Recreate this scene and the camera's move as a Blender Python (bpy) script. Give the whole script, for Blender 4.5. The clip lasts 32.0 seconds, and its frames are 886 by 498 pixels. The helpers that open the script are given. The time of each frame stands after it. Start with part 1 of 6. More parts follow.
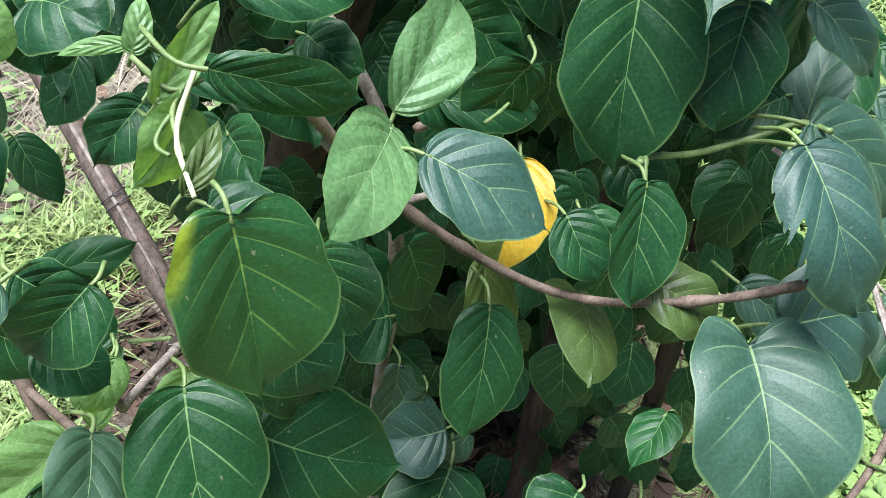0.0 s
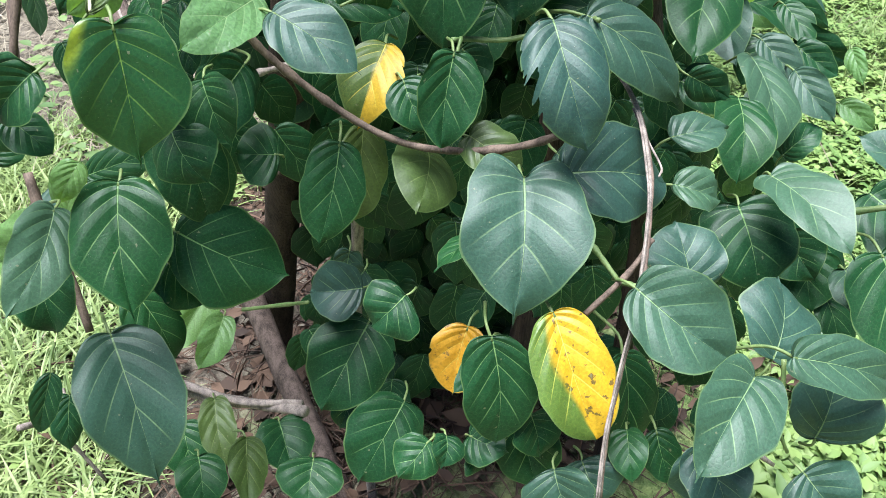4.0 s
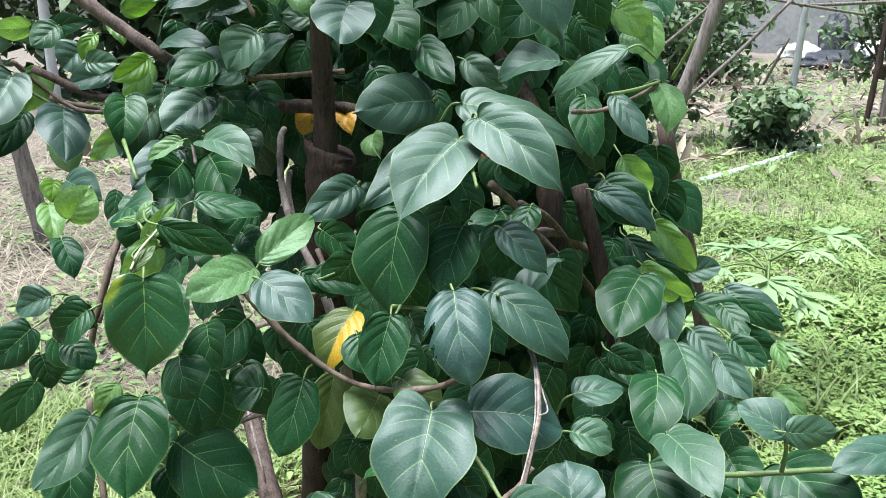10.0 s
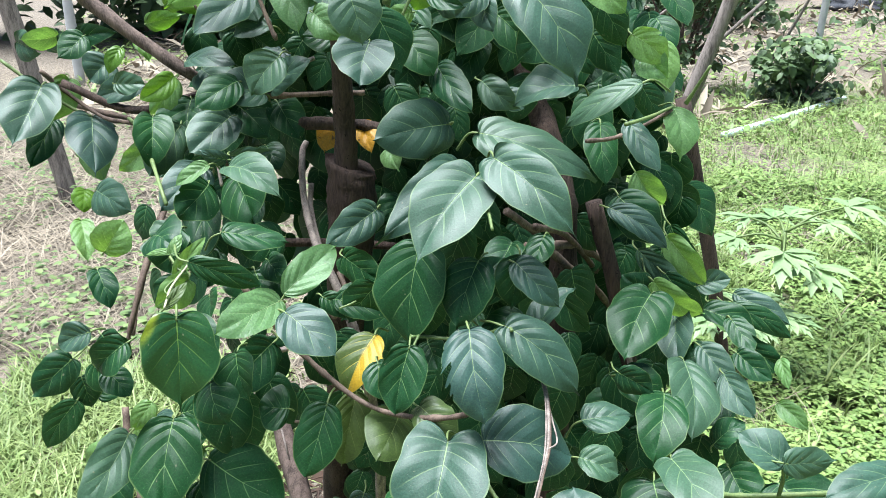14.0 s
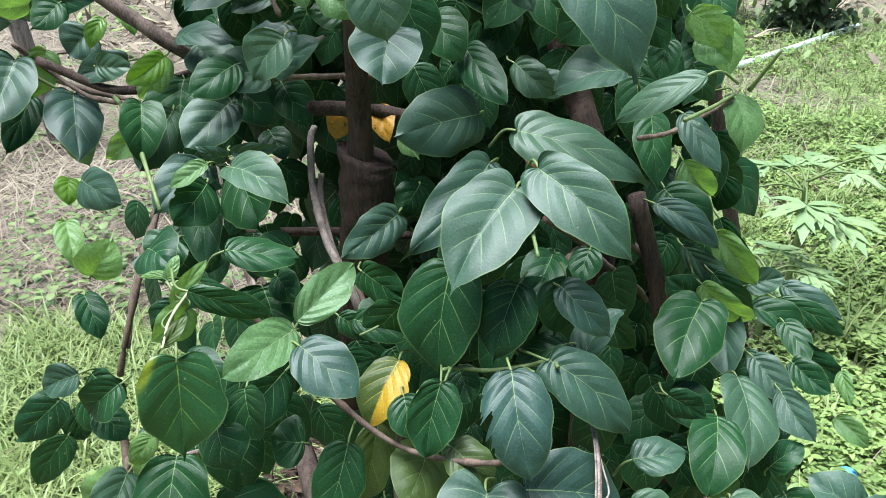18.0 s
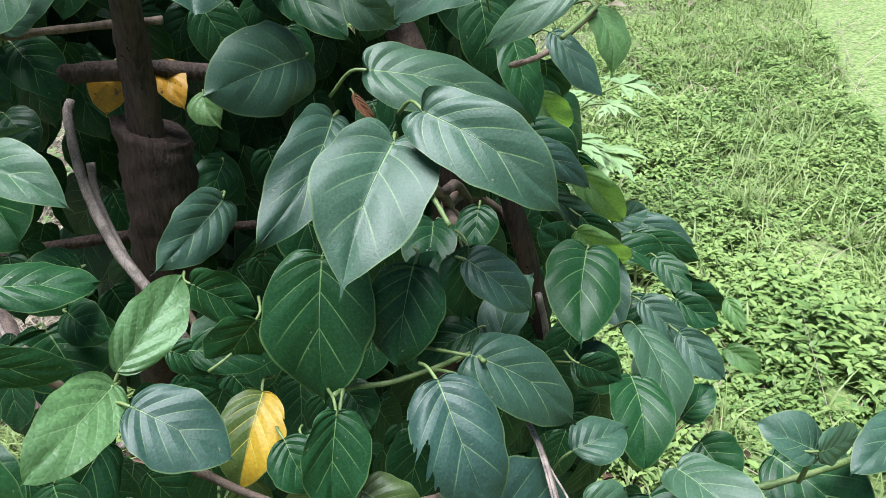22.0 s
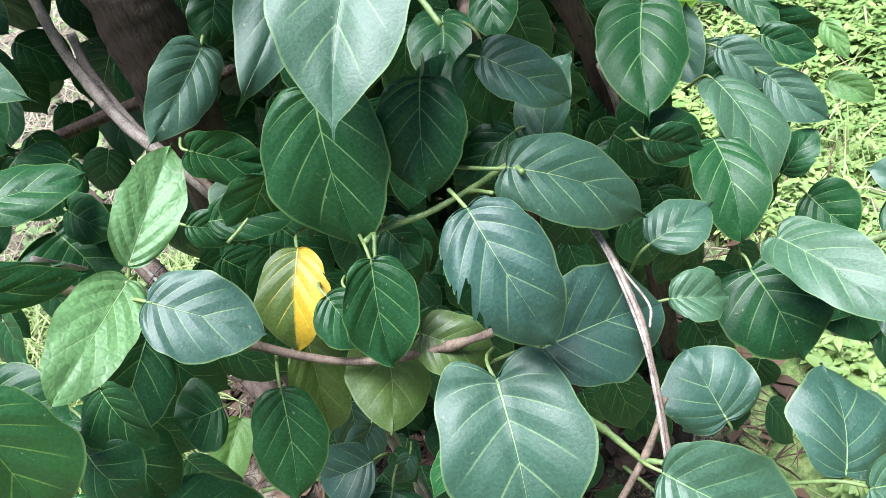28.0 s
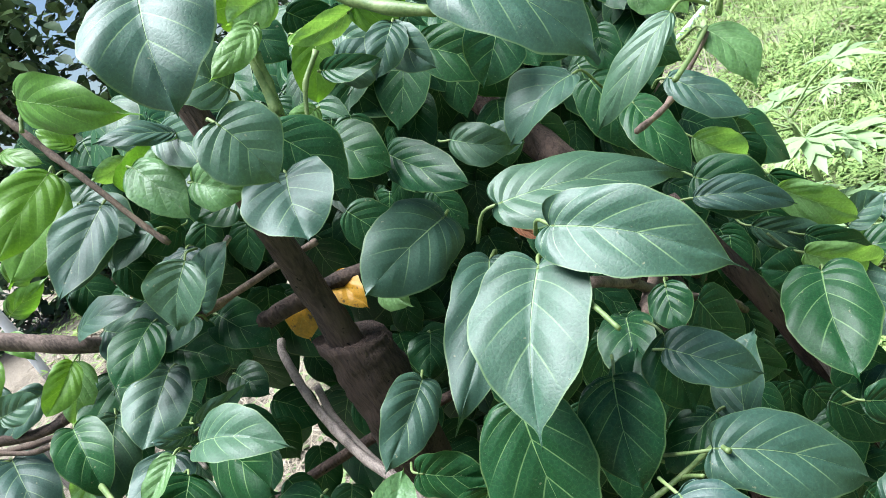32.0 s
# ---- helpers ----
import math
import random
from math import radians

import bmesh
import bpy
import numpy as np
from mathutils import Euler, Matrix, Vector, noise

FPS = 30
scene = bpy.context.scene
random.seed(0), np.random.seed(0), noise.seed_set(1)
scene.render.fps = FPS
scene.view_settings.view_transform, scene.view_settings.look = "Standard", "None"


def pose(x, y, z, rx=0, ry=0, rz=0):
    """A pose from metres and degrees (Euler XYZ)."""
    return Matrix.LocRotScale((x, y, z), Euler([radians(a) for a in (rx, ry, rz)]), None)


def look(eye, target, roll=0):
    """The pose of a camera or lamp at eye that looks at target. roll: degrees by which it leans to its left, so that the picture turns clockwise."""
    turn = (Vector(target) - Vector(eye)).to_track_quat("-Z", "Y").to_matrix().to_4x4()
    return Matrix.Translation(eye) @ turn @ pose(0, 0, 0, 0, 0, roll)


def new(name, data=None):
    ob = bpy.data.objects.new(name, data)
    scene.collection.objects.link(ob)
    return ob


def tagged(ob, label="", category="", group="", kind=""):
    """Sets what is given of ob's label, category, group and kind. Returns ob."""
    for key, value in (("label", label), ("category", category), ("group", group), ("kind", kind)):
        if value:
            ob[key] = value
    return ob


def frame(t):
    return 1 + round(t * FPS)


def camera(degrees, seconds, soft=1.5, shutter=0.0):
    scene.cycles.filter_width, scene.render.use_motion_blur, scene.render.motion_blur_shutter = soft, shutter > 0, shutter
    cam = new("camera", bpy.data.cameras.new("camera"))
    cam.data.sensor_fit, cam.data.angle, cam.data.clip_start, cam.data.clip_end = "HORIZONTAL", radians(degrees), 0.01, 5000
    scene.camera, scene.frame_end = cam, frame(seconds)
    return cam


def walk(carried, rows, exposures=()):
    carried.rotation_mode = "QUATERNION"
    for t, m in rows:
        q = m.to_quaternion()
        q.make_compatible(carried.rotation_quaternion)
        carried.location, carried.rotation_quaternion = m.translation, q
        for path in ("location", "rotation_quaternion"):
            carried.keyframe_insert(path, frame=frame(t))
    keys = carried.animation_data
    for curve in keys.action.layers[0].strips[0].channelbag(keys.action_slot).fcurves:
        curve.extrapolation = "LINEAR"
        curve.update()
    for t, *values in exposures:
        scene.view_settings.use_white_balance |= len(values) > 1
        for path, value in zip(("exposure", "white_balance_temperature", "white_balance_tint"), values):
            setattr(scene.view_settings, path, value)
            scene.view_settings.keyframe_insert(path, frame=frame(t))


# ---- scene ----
cam = camera(56.5, 32.0, 0.8)
PATH = [
    (0, (-0.186, 0.639, 1.193), (0.29, 2.09, -0.099), 4.5),
    (0.5, (-0.132, 0.598, 1.188), (0.209, 2.1, -0.088), 3.6),
    (1, (-0.068, 0.524, 1.182), (0.202, 2.051, -0.08), 4.6),
    (1.5, (-0.046, 0.484, 1.191), (0.165, 2.021, -0.072), 4.0),
    (2, (-0.071, 0.479, 1.193), (0.141, 2.002, -0.086), 1.8),
    (2.5, (-0.108, 0.47, 1.206), (0.116, 1.975, -0.091), 0.8),
    (3, (-0.1, 0.45, 1.195), (0.11, 1.97, -0.088), 0.4),
    (3.5, (-0.074, 0.424, 1.2), (0.143, 1.943, -0.083), 0.6),
    (4, (-0.035, 0.39, 1.205), (0.163, 1.934, -0.051), 1.5),
    (4.5, (0.011, 0.359, 1.209), (0.117, 1.95, 0.001), 0.2),
    (6.5, (0.119, 0.218, 1.199), (0.106, 1.955, 0.207), 0.9),
    (7, (0.134, 0.216, 1.2), (0.112, 1.982, 0.261), 0.6),
    (7.5, (0.14, 0.199, 1.207), (0.118, 1.998, 0.335), 0.6),
    (8, (0.144, 0.181, 1.214), (0.115, 1.999, 0.38), 0.1),
    (8.5, (0.139, 0.174, 1.221), (0.092, 2.024, 0.463), 0.1),
    (9, (0.145, 0.18, 1.22), (0.07, 2.065, 0.555), 0.0),
    (9.5, (0.146, 0.185, 1.221), (0.062, 2.091, 0.622), -0.3),
    (10, (0.139, 0.183, 1.236), (0.042, 2.094, 0.655), 0.1),
    (10.5, (0.138, 0.181, 1.255), (0.035, 2.094, 0.684), 0.6),
    (11, (0.138, 0.175, 1.267), (0.037, 2.092, 0.706), 0.8),
    (11.5, (0.138, 0.173, 1.279), (0.04, 2.091, 0.72), 1.0),
    (12, (0.14, 0.173, 1.293), (0.04, 2.09, 0.731), 1.2),
    (12.5, (0.14, 0.175, 1.308), (0.034, 2.09, 0.741), 1.0),
    (13, (0.137, 0.173, 1.317), (0.026, 2.084, 0.736), 1.0),
    (13.5, (0.136, 0.174, 1.332), (0.017, 2.067, 0.698), 1.1),
    (14, (0.14, 0.18, 1.344), (0.003, 2.042, 0.627), 0.0),
    (14.5, (0.14, 0.193, 1.358), (-0.001, 2.02, 0.556), 0.1),
    (16.5, (0.114, 0.243, 1.389), (-0.02, 2.017, 0.477), 0.6),
    (17, (0.115, 0.257, 1.389), (-0.021, 2.037, 0.487), 0.5),
    (17.5, (0.107, 0.288, 1.391), (-0.03, 2.073, 0.501), 0.2),
    (18, (0.092, 0.321, 1.39), (-0.031, 2.111, 0.505), -0.1),
    (18.5, (0.079, 0.352, 1.382), (0.059, 2.145, 0.496), -0.6),
    (19, (0.057, 0.393, 1.376), (0.139, 2.181, 0.483), -0.7),
    (19.5, (0.019, 0.431, 1.371), (0.225, 2.205, 0.472), -0.1),
    (20, (-0.028, 0.453, 1.363), (0.246, 2.212, 0.452), -0.5),
    (20.5, (-0.048, 0.476, 1.343), (0.322, 2.211, 0.419), -0.1),
    (21, (-0.057, 0.478, 1.327), (0.349, 2.2, 0.393), -0.6),
    (21.5, (-0.032, 0.473, 1.323), (0.416, 2.18, 0.381), -0.6),
    (22, (-0.007, 0.505, 1.308), (0.468, 2.2, 0.359), -0.3),
    (22.5, (0.006, 0.531, 1.296), (0.473, 2.196, 0.29), -0.8),
    (23, (0.02, 0.544, 1.285), (0.46, 2.148, 0.175), -1.7),
    (23.5, (0.033, 0.549, 1.284), (0.455, 2.078, 0.065), -1.9),
    (24, (0.041, 0.559, 1.284), (0.473, 2.019, -0.013), -1.3),
    (24.5, (0.04, 0.569, 1.286), (0.454, 1.907, -0.142), -0.6),
    (26.5, (0.062, 0.562, 1.274), (0.311, 1.934, -0.16), -10.8),
    (27, (0.066, 0.57, 1.277), (0.268, 1.959, -0.148), -13.3),
    (27.5, (0.066, 0.569, 1.276), (0.216, 1.998, -0.115), -15.9),
    (28, (0.068, 0.57, 1.274), (0.154, 2.055, -0.062), -19.4),
    (28.5, (0.072, 0.565, 1.275), (0.085, 2.113, 0.008), -23.0),
    (29, (0.071, 0.556, 1.294), (0.062, 2.123, 0.052), -24.4),
    (29.5, (0.075, 0.553, 1.293), (0.005, 2.172, 0.121), -27.0),
    (30, (0.075, 0.547, 1.295), (-0.078, 2.231, 0.227), -29.5),
    (30.5, (0.077, 0.545, 1.293), (-0.123, 2.289, 0.335), -31.3),
    (31, (0.085, 0.54, 1.294), (-0.118, 2.336, 0.438), -32.4),
    (31.5, (0.081, 0.523, 1.3), (-0.051, 2.4, 0.622), -31.7),
    (32, (0.081, 0.516, 1.298), (0.008, 2.432, 0.732), -31.0),
]
EXPOSURES = [(0, 1.68, 5830, 8), (2, 1.65, 5830, 8), (4.5, 1.67, 5830, 8), (7, 1.41, 5830, 8), (9, 1.53, 5830, 8), (11, 1.71, 5830, 8), (13, 1.81, 5830, 8), (17, 1.46, 5830, 8), (20, 1.50, 5830, 8), (22, 1.36, 5830, 8), (24, 1.10, 5830, 8), (27, 1.80, 5800, 8), (28.5, 1.97, 5800, 8), (30, 2.11, 5800, 8), (32, 1.94, 5800, 8)]
walk(cam, [(t, look(eye, target, roll)) for t, eye, target, roll in PATH], EXPOSURES)

# ---- light ----
GROUND = -0.15
world = bpy.data.worlds.new("sky")
scene.world = world
world.use_nodes = True
wn, wl = world.node_tree.nodes, world.node_tree.links
sky = wn.new("ShaderNodeTexSky")
sky.sky_type = "NISHITA"
sky.sun_disc = False
sky.sun_elevation, sky.sun_rotation = radians(79), radians(-99)
sky.air_density, sky.dust_density = 1.0, 1.5
wl.new(sky.outputs["Color"], wn["Background"].inputs["Color"])
wn["Background"].inputs["Strength"].default_value = 0.036
sun = new("sun", bpy.data.lights.new("sun", "SUN"))
sun.data.energy, sun.data.angle, sun.data.color = 5.0, radians(42), (1.0, 0.98, 0.95)
sun.matrix_world = look((-1.3, -0.2, 7.0), (0, 0, 0))


# ---- materials ----
def material(name):
    m = bpy.data.materials.new(name)
    m.use_nodes = True
    return m, m.node_tree.nodes, m.node_tree.links, m.node_tree.nodes["Principled BSDF"]


def math_node(n, l, op, a, b=None, c=None):
    k = n.new("ShaderNodeMath")
    k.operation = op
    for i, v in enumerate((a, b, c)):
        if v is None:
            continue
        if isinstance(v, (int, float)):
            k.inputs[i].default_value = v
        else:
            l.new(v, k.inputs[i])
    return k.outputs[0]


def mix_colour(n, l, fac, a, b, mode="MIX"):
    k = n.new("ShaderNodeMix")
    k.data_type, k.blend_type = "RGBA", mode
    for i, v in ((0, fac), (6, a), (7, b)):
        if isinstance(v, (int, float)):
            k.inputs[i].default_value = v
        elif isinstance(v, tuple):
            k.inputs[i].default_value = (*v, 1)
        else:
            l.new(v, k.inputs[i])
    return k.outputs[2]


def noise_node(n, l, scale, detail=4, vector=None, rough=0.55):
    k = n.new("ShaderNodeTexNoise")
    k.inputs["Scale"].default_value, k.inputs["Detail"].default_value = scale, detail
    k.inputs["Roughness"].default_value = rough
    if vector is not None:
        l.new(vector, k.inputs["Vector"])
    return k.outputs["Fac"]


def step_node(n, l, value, low, high):
    k = n.new("ShaderNodeMapRange")
    k.interpolation_type = "SMOOTHSTEP"
    l.new(value, k.inputs[0])
    k.inputs[1].default_value, k.inputs[2].default_value = low, high
    return k.outputs[0]


def leaf_material(name, colour, vein, rough=0.4, special="", blister=0.0, edge=(0.11, 0.17, 0.055), glow=0.10, shine=0.43):
    """A leaf surface drawn along its own map: x across from 0 to 1, y from the stalk to the tip."""
    m, n, l, b = material(name)
    uv = n.new("ShaderNodeUVMap")
    xy = n.new("ShaderNodeSeparateXYZ")
    l.new(uv.outputs[0], xy.inputs[0])
    geo = n.new("ShaderNodeTexCoord")
    info = n.new("ShaderNodeObjectInfo")
    side = math_node(n, l, "MULTIPLY_ADD", xy.outputs[0], 2.0, -1.0)
    across = math_node(n, l, "ABSOLUTE", side)
    along = xy.outputs[1]
    slender = math_node(n, l, "DIVIDE", across, math_node(n, l, "MULTIPLY_ADD", along, -0.85, 1.15))
    midrib = math_node(n, l, "SUBTRACT", 1.0, step_node(n, l, slender, 0.012, 0.034))
    phase = math_node(n, l, "FRACT", math_node(n, l, "MULTIPLY_ADD", along, 6.5, 0.4))
    ridge = math_node(n, l, "ABSOLUTE", math_node(n, l, "SUBTRACT", phase, 0.5))
    lateral = math_node(n, l, "SUBTRACT", 1.0, step_node(n, l, ridge, 0.010, 0.042))
    fade = math_node(n, l, "SUBTRACT", 1.0, step_node(n, l, across, 0.45, 0.98))
    fade = math_node(n, l, "MULTIPLY", fade, math_node(n, l, "SUBTRACT", 1.0, step_node(n, l, along, 0.86, 0.95)))
    lateral = math_node(n, l, "MULTIPLY", lateral, fade)
    net = n.new("ShaderNodeTexVoronoi")
    net.feature = "DISTANCE_TO_EDGE"
    net.inputs["Scale"].default_value = 170 if blister else 260
    l.new(geo.outputs["Object"], net.inputs["Vector"])
    fine = step_node(n, l, net.outputs[0], 0.0, 0.25)
    stain = noise_node(n, l, 28, 5, geo.outputs["Object"])
    grain = noise_node(n, l, 420, 3, geo.outputs["Object"])
    dim = tuple(c * 0.66 for c in colour)
    warm = (colour[0] * 1.35, colour[1] * 1.18, colour[2] * 0.85)
    col = mix_colour(n, l, step_node(n, l, stain, 0.32, 0.7), dim, colour)
    col = mix_colour(n, l, math_node(n, l, "MULTIPLY", info.outputs["Random"], 0.75), col, warm)
    if special == "patch":
        away = math_node(n, l, "SQRT", math_node(n, l, "ADD", math_node(n, l, "POWER", math_node(n, l, "ADD", side, 0.9), 2.0),
                         math_node(n, l, "POWER", math_node(n, l, "MULTIPLY", math_node(n, l, "ADD", along, -0.27), 2.0), 2.0)))
        away = math_node(n, l, "MULTIPLY_ADD", stain, 0.45, away)
        col = mix_colour(n, l, step_node(n, l, away, 0.30, 0.60), (0.17, 0.21, 0.012), col)
    if special == "half":
        mask = step_node(n, l, math_node(n, l, "MULTIPLY_ADD", stain, 0.5, side), 0.18, 0.42)
        col = mix_colour(n, l, mask, (0.060, 0.095, 0.018), (0.40, 0.255, 0.016))
    if special == "spots":
        mask = step_node(n, l, math_node(n, l, "MULTIPLY_ADD", stain, 0.5, side), -0.22, 0.06)
        dots = noise_node(n, l, 150, 3, geo.outputs["Object"], 0.6)
        yellow = mix_colour(n, l, step_node(n, l, dots, 0.585, 0.64), (0.50, 0.29, 0.012), (0.15, 0.095, 0.02))
        col = mix_colour(n, l, mask, (0.085, 0.14, 0.022), yellow)
    if special == "yellow":
        dots = noise_node(n, l, 110, 4, geo.outputs["Object"], 0.7)
        col = mix_colour(n, l, step_node(n, l, dots, 0.58, 0.66), (0.46, 0.23, 0.012), (0.14, 0.08, 0.02))
    clear = math_node(n, l, "MULTIPLY_ADD", math_node(n, l, "FRACT", math_node(n, l, "MULTIPLY", info.outputs["Random"], 7.7)), 0.36, 0.46)
    ribs = math_node(n, l, "MAXIMUM", math_node(n, l, "MULTIPLY", midrib, 0.92), math_node(n, l, "MULTIPLY", lateral, clear))
    col = mix_colour(n, l, ribs, col, vein)
    thread = math_node(n, l, "MULTIPLY", math_node(n, l, "SUBTRACT", 1.0, step_node(n, l, net.outputs[0], 0.0, 0.09)), 0.06)
    col = mix_colour(n, l, thread, col, vein)
    mottle = math_node(n, l, "MULTIPLY_ADD", grain, 0.9, 0.55)
    col = mix_colour(n, l, 1.0, col, mottle, "MULTIPLY")
    rim = math_node(n, l, "MULTIPLY", step_node(n, l, across, 0.962, 0.988), 0.55)
    col = mix_colour(n, l, rim, col, edge)
    specks = noise_node(n, l, 900, 2, geo.outputs["Object"])
    col = mix_colour(n, l, math_node(n, l, "MULTIPLY", step_node(n, l, specks, 0.72, 0.76), 0.5), col, (0.22, 0.25, 0.18))
    blots = noise_node(n, l, 150, 3, geo.outputs["Object"], 0.6)
    col = mix_colour(n, l, math_node(n, l, "MULTIPLY", step_node(n, l, blots, 0.70, 0.73), 0.55), col, (0.17, 0.17, 0.10))
    l.new(col, b.inputs["Base Color"])
    dusty = math_node(n, l, "MULTIPLY_ADD", stain, 0.22, rough - 0.11)
    l.new(dusty, b.inputs["Roughness"])
    b.inputs["Specular IOR Level"].default_value = shine
    swell = math_node(n, l, "MULTIPLY", ridge, math_node(n, l, "MULTIPLY_ADD", fade, 0.8, 0.2))
    high = math_node(n, l, "MULTIPLY_ADD", fine, 0.015 + blister, math_node(n, l, "MULTIPLY", swell, 0.50))
    high = math_node(n, l, "MULTIPLY_ADD", grain, 0.05, high)
    high = math_node(n, l, "MULTIPLY_ADD", midrib, -0.12, high)
    bump = n.new("ShaderNodeBump")
    bump.inputs["Strength"].default_value, bump.inputs["Distance"].default_value = 1.0, 0.0024
    l.new(high, bump.inputs["Height"])
    l.new(bump.outputs[0], b.inputs["Normal"])
    thin = n.new("ShaderNodeBsdfTranslucent")
    l.new(mix_colour(n, l, 1.0, col, (1.5, 1.5, 0.5), "MULTIPLY"), thin.inputs["Color"])
    both = n.new("ShaderNodeMixShader")
    both.inputs[0].default_value = glow
    l.new(b.outputs[0], both.inputs[1])
    l.new(thin.outputs[0], both.inputs[2])
    l.new(both.outputs[0], n["Material Output"].inputs["Surface"])
    return m


def plain_material(name, low, high, scale, rough=0.8, bump=0.3, stretch=(1, 1, 1), distance=0.004, island=False, pits=0):
    """Two-tone weathered surface with grain along one axis."""
    m, n, l, b = material(name)
    tc = n.new("ShaderNodeTexCoord")
    mp = n.new("ShaderNodeMapping")
    mp.inputs["Scale"].default_value = stretch
    l.new(tc.outputs["Object"], mp.inputs[0])
    big = noise_node(n, l, scale, 6, mp.outputs[0])
    small = noise_node(n, l, scale * 7, 4, mp.outputs[0])
    mixed = math_node(n, l, "MULTIPLY_ADD", small, 0.45, math_node(n, l, "MULTIPLY", big, 0.6))
    col = mix_colour(n, l, step_node(n, l, mixed, 0.34, 0.68), low, high)
    if pits:
        holes = noise_node(n, l, pits, 1, tc.outputs["Object"])
        col = mix_colour(n, l, step_node(n, l, holes, 0.70, 0.74), col, tuple(c * 0.3 for c in low))
    if island:
        g = n.new("ShaderNodeNewGeometry")
        v = math_node(n, l, "MULTIPLY_ADD", g.outputs["Random Per Island"], 0.9, 0.5)
        col = mix_colour(n, l, 1.0, col, v, "MULTIPLY")
    l.new(col, b.inputs["Base Color"])
    b.inputs["Roughness"].default_value = rough
    b.inputs["Specular IOR Level"].default_value = 0.3
    bp = n.new("ShaderNodeBump")
    bp.inputs["Strength"].default_value, bp.inputs["Distance"].default_value = bump, distance
    l.new(mixed, bp.inputs["Height"])
    l.new(bp.outputs[0], b.inputs["Normal"])
    return m


def blade_material(name, low, high, rough=0.55, glow=0.25):
    """Small field leaves: one tone for each leaf."""
    m, n, l, b = material(name)
    g = n.new("ShaderNodeNewGeometry")
    tc = n.new("ShaderNodeTexCoord")
    patch = noise_node(n, l, 1.7, 3, tc.outputs["Object"])
    mixed = math_node(n, l, "MULTIPLY_ADD", g.outputs["Random Per Island"], 0.75, math_node(n, l, "MULTIPLY_ADD", patch, 0.9, -0.33))
    k = n.new("ShaderNodeClamp")
    l.new(mixed, k.inputs[0])
    col = mix_colour(n, l, k.outputs[0], low, high)
    l.new(col, b.inputs["Base Color"])
    b.inputs["Roughness"].default_value = rough
    thin = n.new("ShaderNodeBsdfTranslucent")
    l.new(col, thin.inputs["Color"])
    both = n.new("ShaderNodeMixShader")
    both.inputs[0].default_value = glow
    l.new(b.outputs[0], both.inputs[1])
    l.new(thin.outputs[0], both.inputs[2])
    l.new(both.outputs[0], n["Material Output"].inputs["Surface"])
    return m


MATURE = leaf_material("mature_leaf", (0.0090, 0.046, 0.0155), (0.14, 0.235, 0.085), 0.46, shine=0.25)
# bluish leaf tint, with blue sky reflection put into the colour
BLUISH = leaf_material("bluish_leaf", (0.0205, 0.057, 0.043), (0.15, 0.22, 0.10), 0.52)
# paler grey-green: some dust, plus the sky's sheen painted into the colour
DUST_SHEEN = leaf_material("dust_sheen_leaf", (0.029, 0.072, 0.048), (0.15, 0.23, 0.10), 0.50, shine=0.42)
YOUNG = leaf_material("young_leaf", (0.125, 0.245, 0.095), (0.25, 0.36, 0.17), 0.45, blister=0.05, glow=0.42)
LEMON = leaf_material("lemon_leaf", (0.088, 0.195, 0.028), (0.18, 0.30, 0.07), 0.42, glow=0.42)
PALE = leaf_material("pale_leaf", (0.055, 0.092, 0.022), (0.16, 0.20, 0.065), 0.5, glow=0.2)
DRY = leaf_material("dry_leaf", (0.15, 0.062, 0.030), (0.24, 0.13, 0.07), 0.75, glow=0.1)
PATCH = leaf_material("patched_leaf", (0.0110, 0.052, 0.0165), (0.12, 0.20, 0.04), 0.36, "patch")
HALF = leaf_material("half_yellow_leaf", (0.1, 0.15, 0.03), (0.45, 0.38, 0.06), 0.5, "half", glow=0.25)
SPOTS = leaf_material("spotted_yellow_leaf", (0.1, 0.15, 0.03), (0.48, 0.46, 0.08), 0.45, "spots", glow=0.2)
YELLOW = leaf_material("yellow_leaf", (0.5, 0.3, 0.03), (0.5, 0.36, 0.06), 0.5, "yellow", glow=0.25)
GREEN_STALK = plain_material("green_stalk", (0.07, 0.115, 0.035), (0.15, 0.195, 0.07), 60, 0.5, 0.2)
BROWN_STEM = plain_material("brown_stem", (0.05, 0.034, 0.026), (0.155, 0.11, 0.083), 90, 0.75, 0.5, (1, 1, 0.5), 0.002)
GREY_STEM = plain_material("grey_stem", (0.095, 0.076, 0.066), (0.31, 0.255, 0.22), 110, 0.8, 0.6, (1, 1, 0.3), 0.002)
POST_WOOD = plain_material("dark_post_wood", (0.014, 0.0095, 0.0075), (0.072, 0.047, 0.036), 55, 0.85, 0.9, (1, 1, 0.16), 0.006, pits=230)
LIMB_WOOD = plain_material("brown_limb_wood", (0.036, 0.025, 0.020), (0.150, 0.108, 0.090), 70, 0.85, 0.7, (1, 1, 0.3), 0.003)
OLD_WOOD = plain_material("weathered_wood", (0.070, 0.057, 0.050), (0.24, 0.205, 0.18), 60, 0.85, 0.7, (1, 1, 0.15), 0.004)


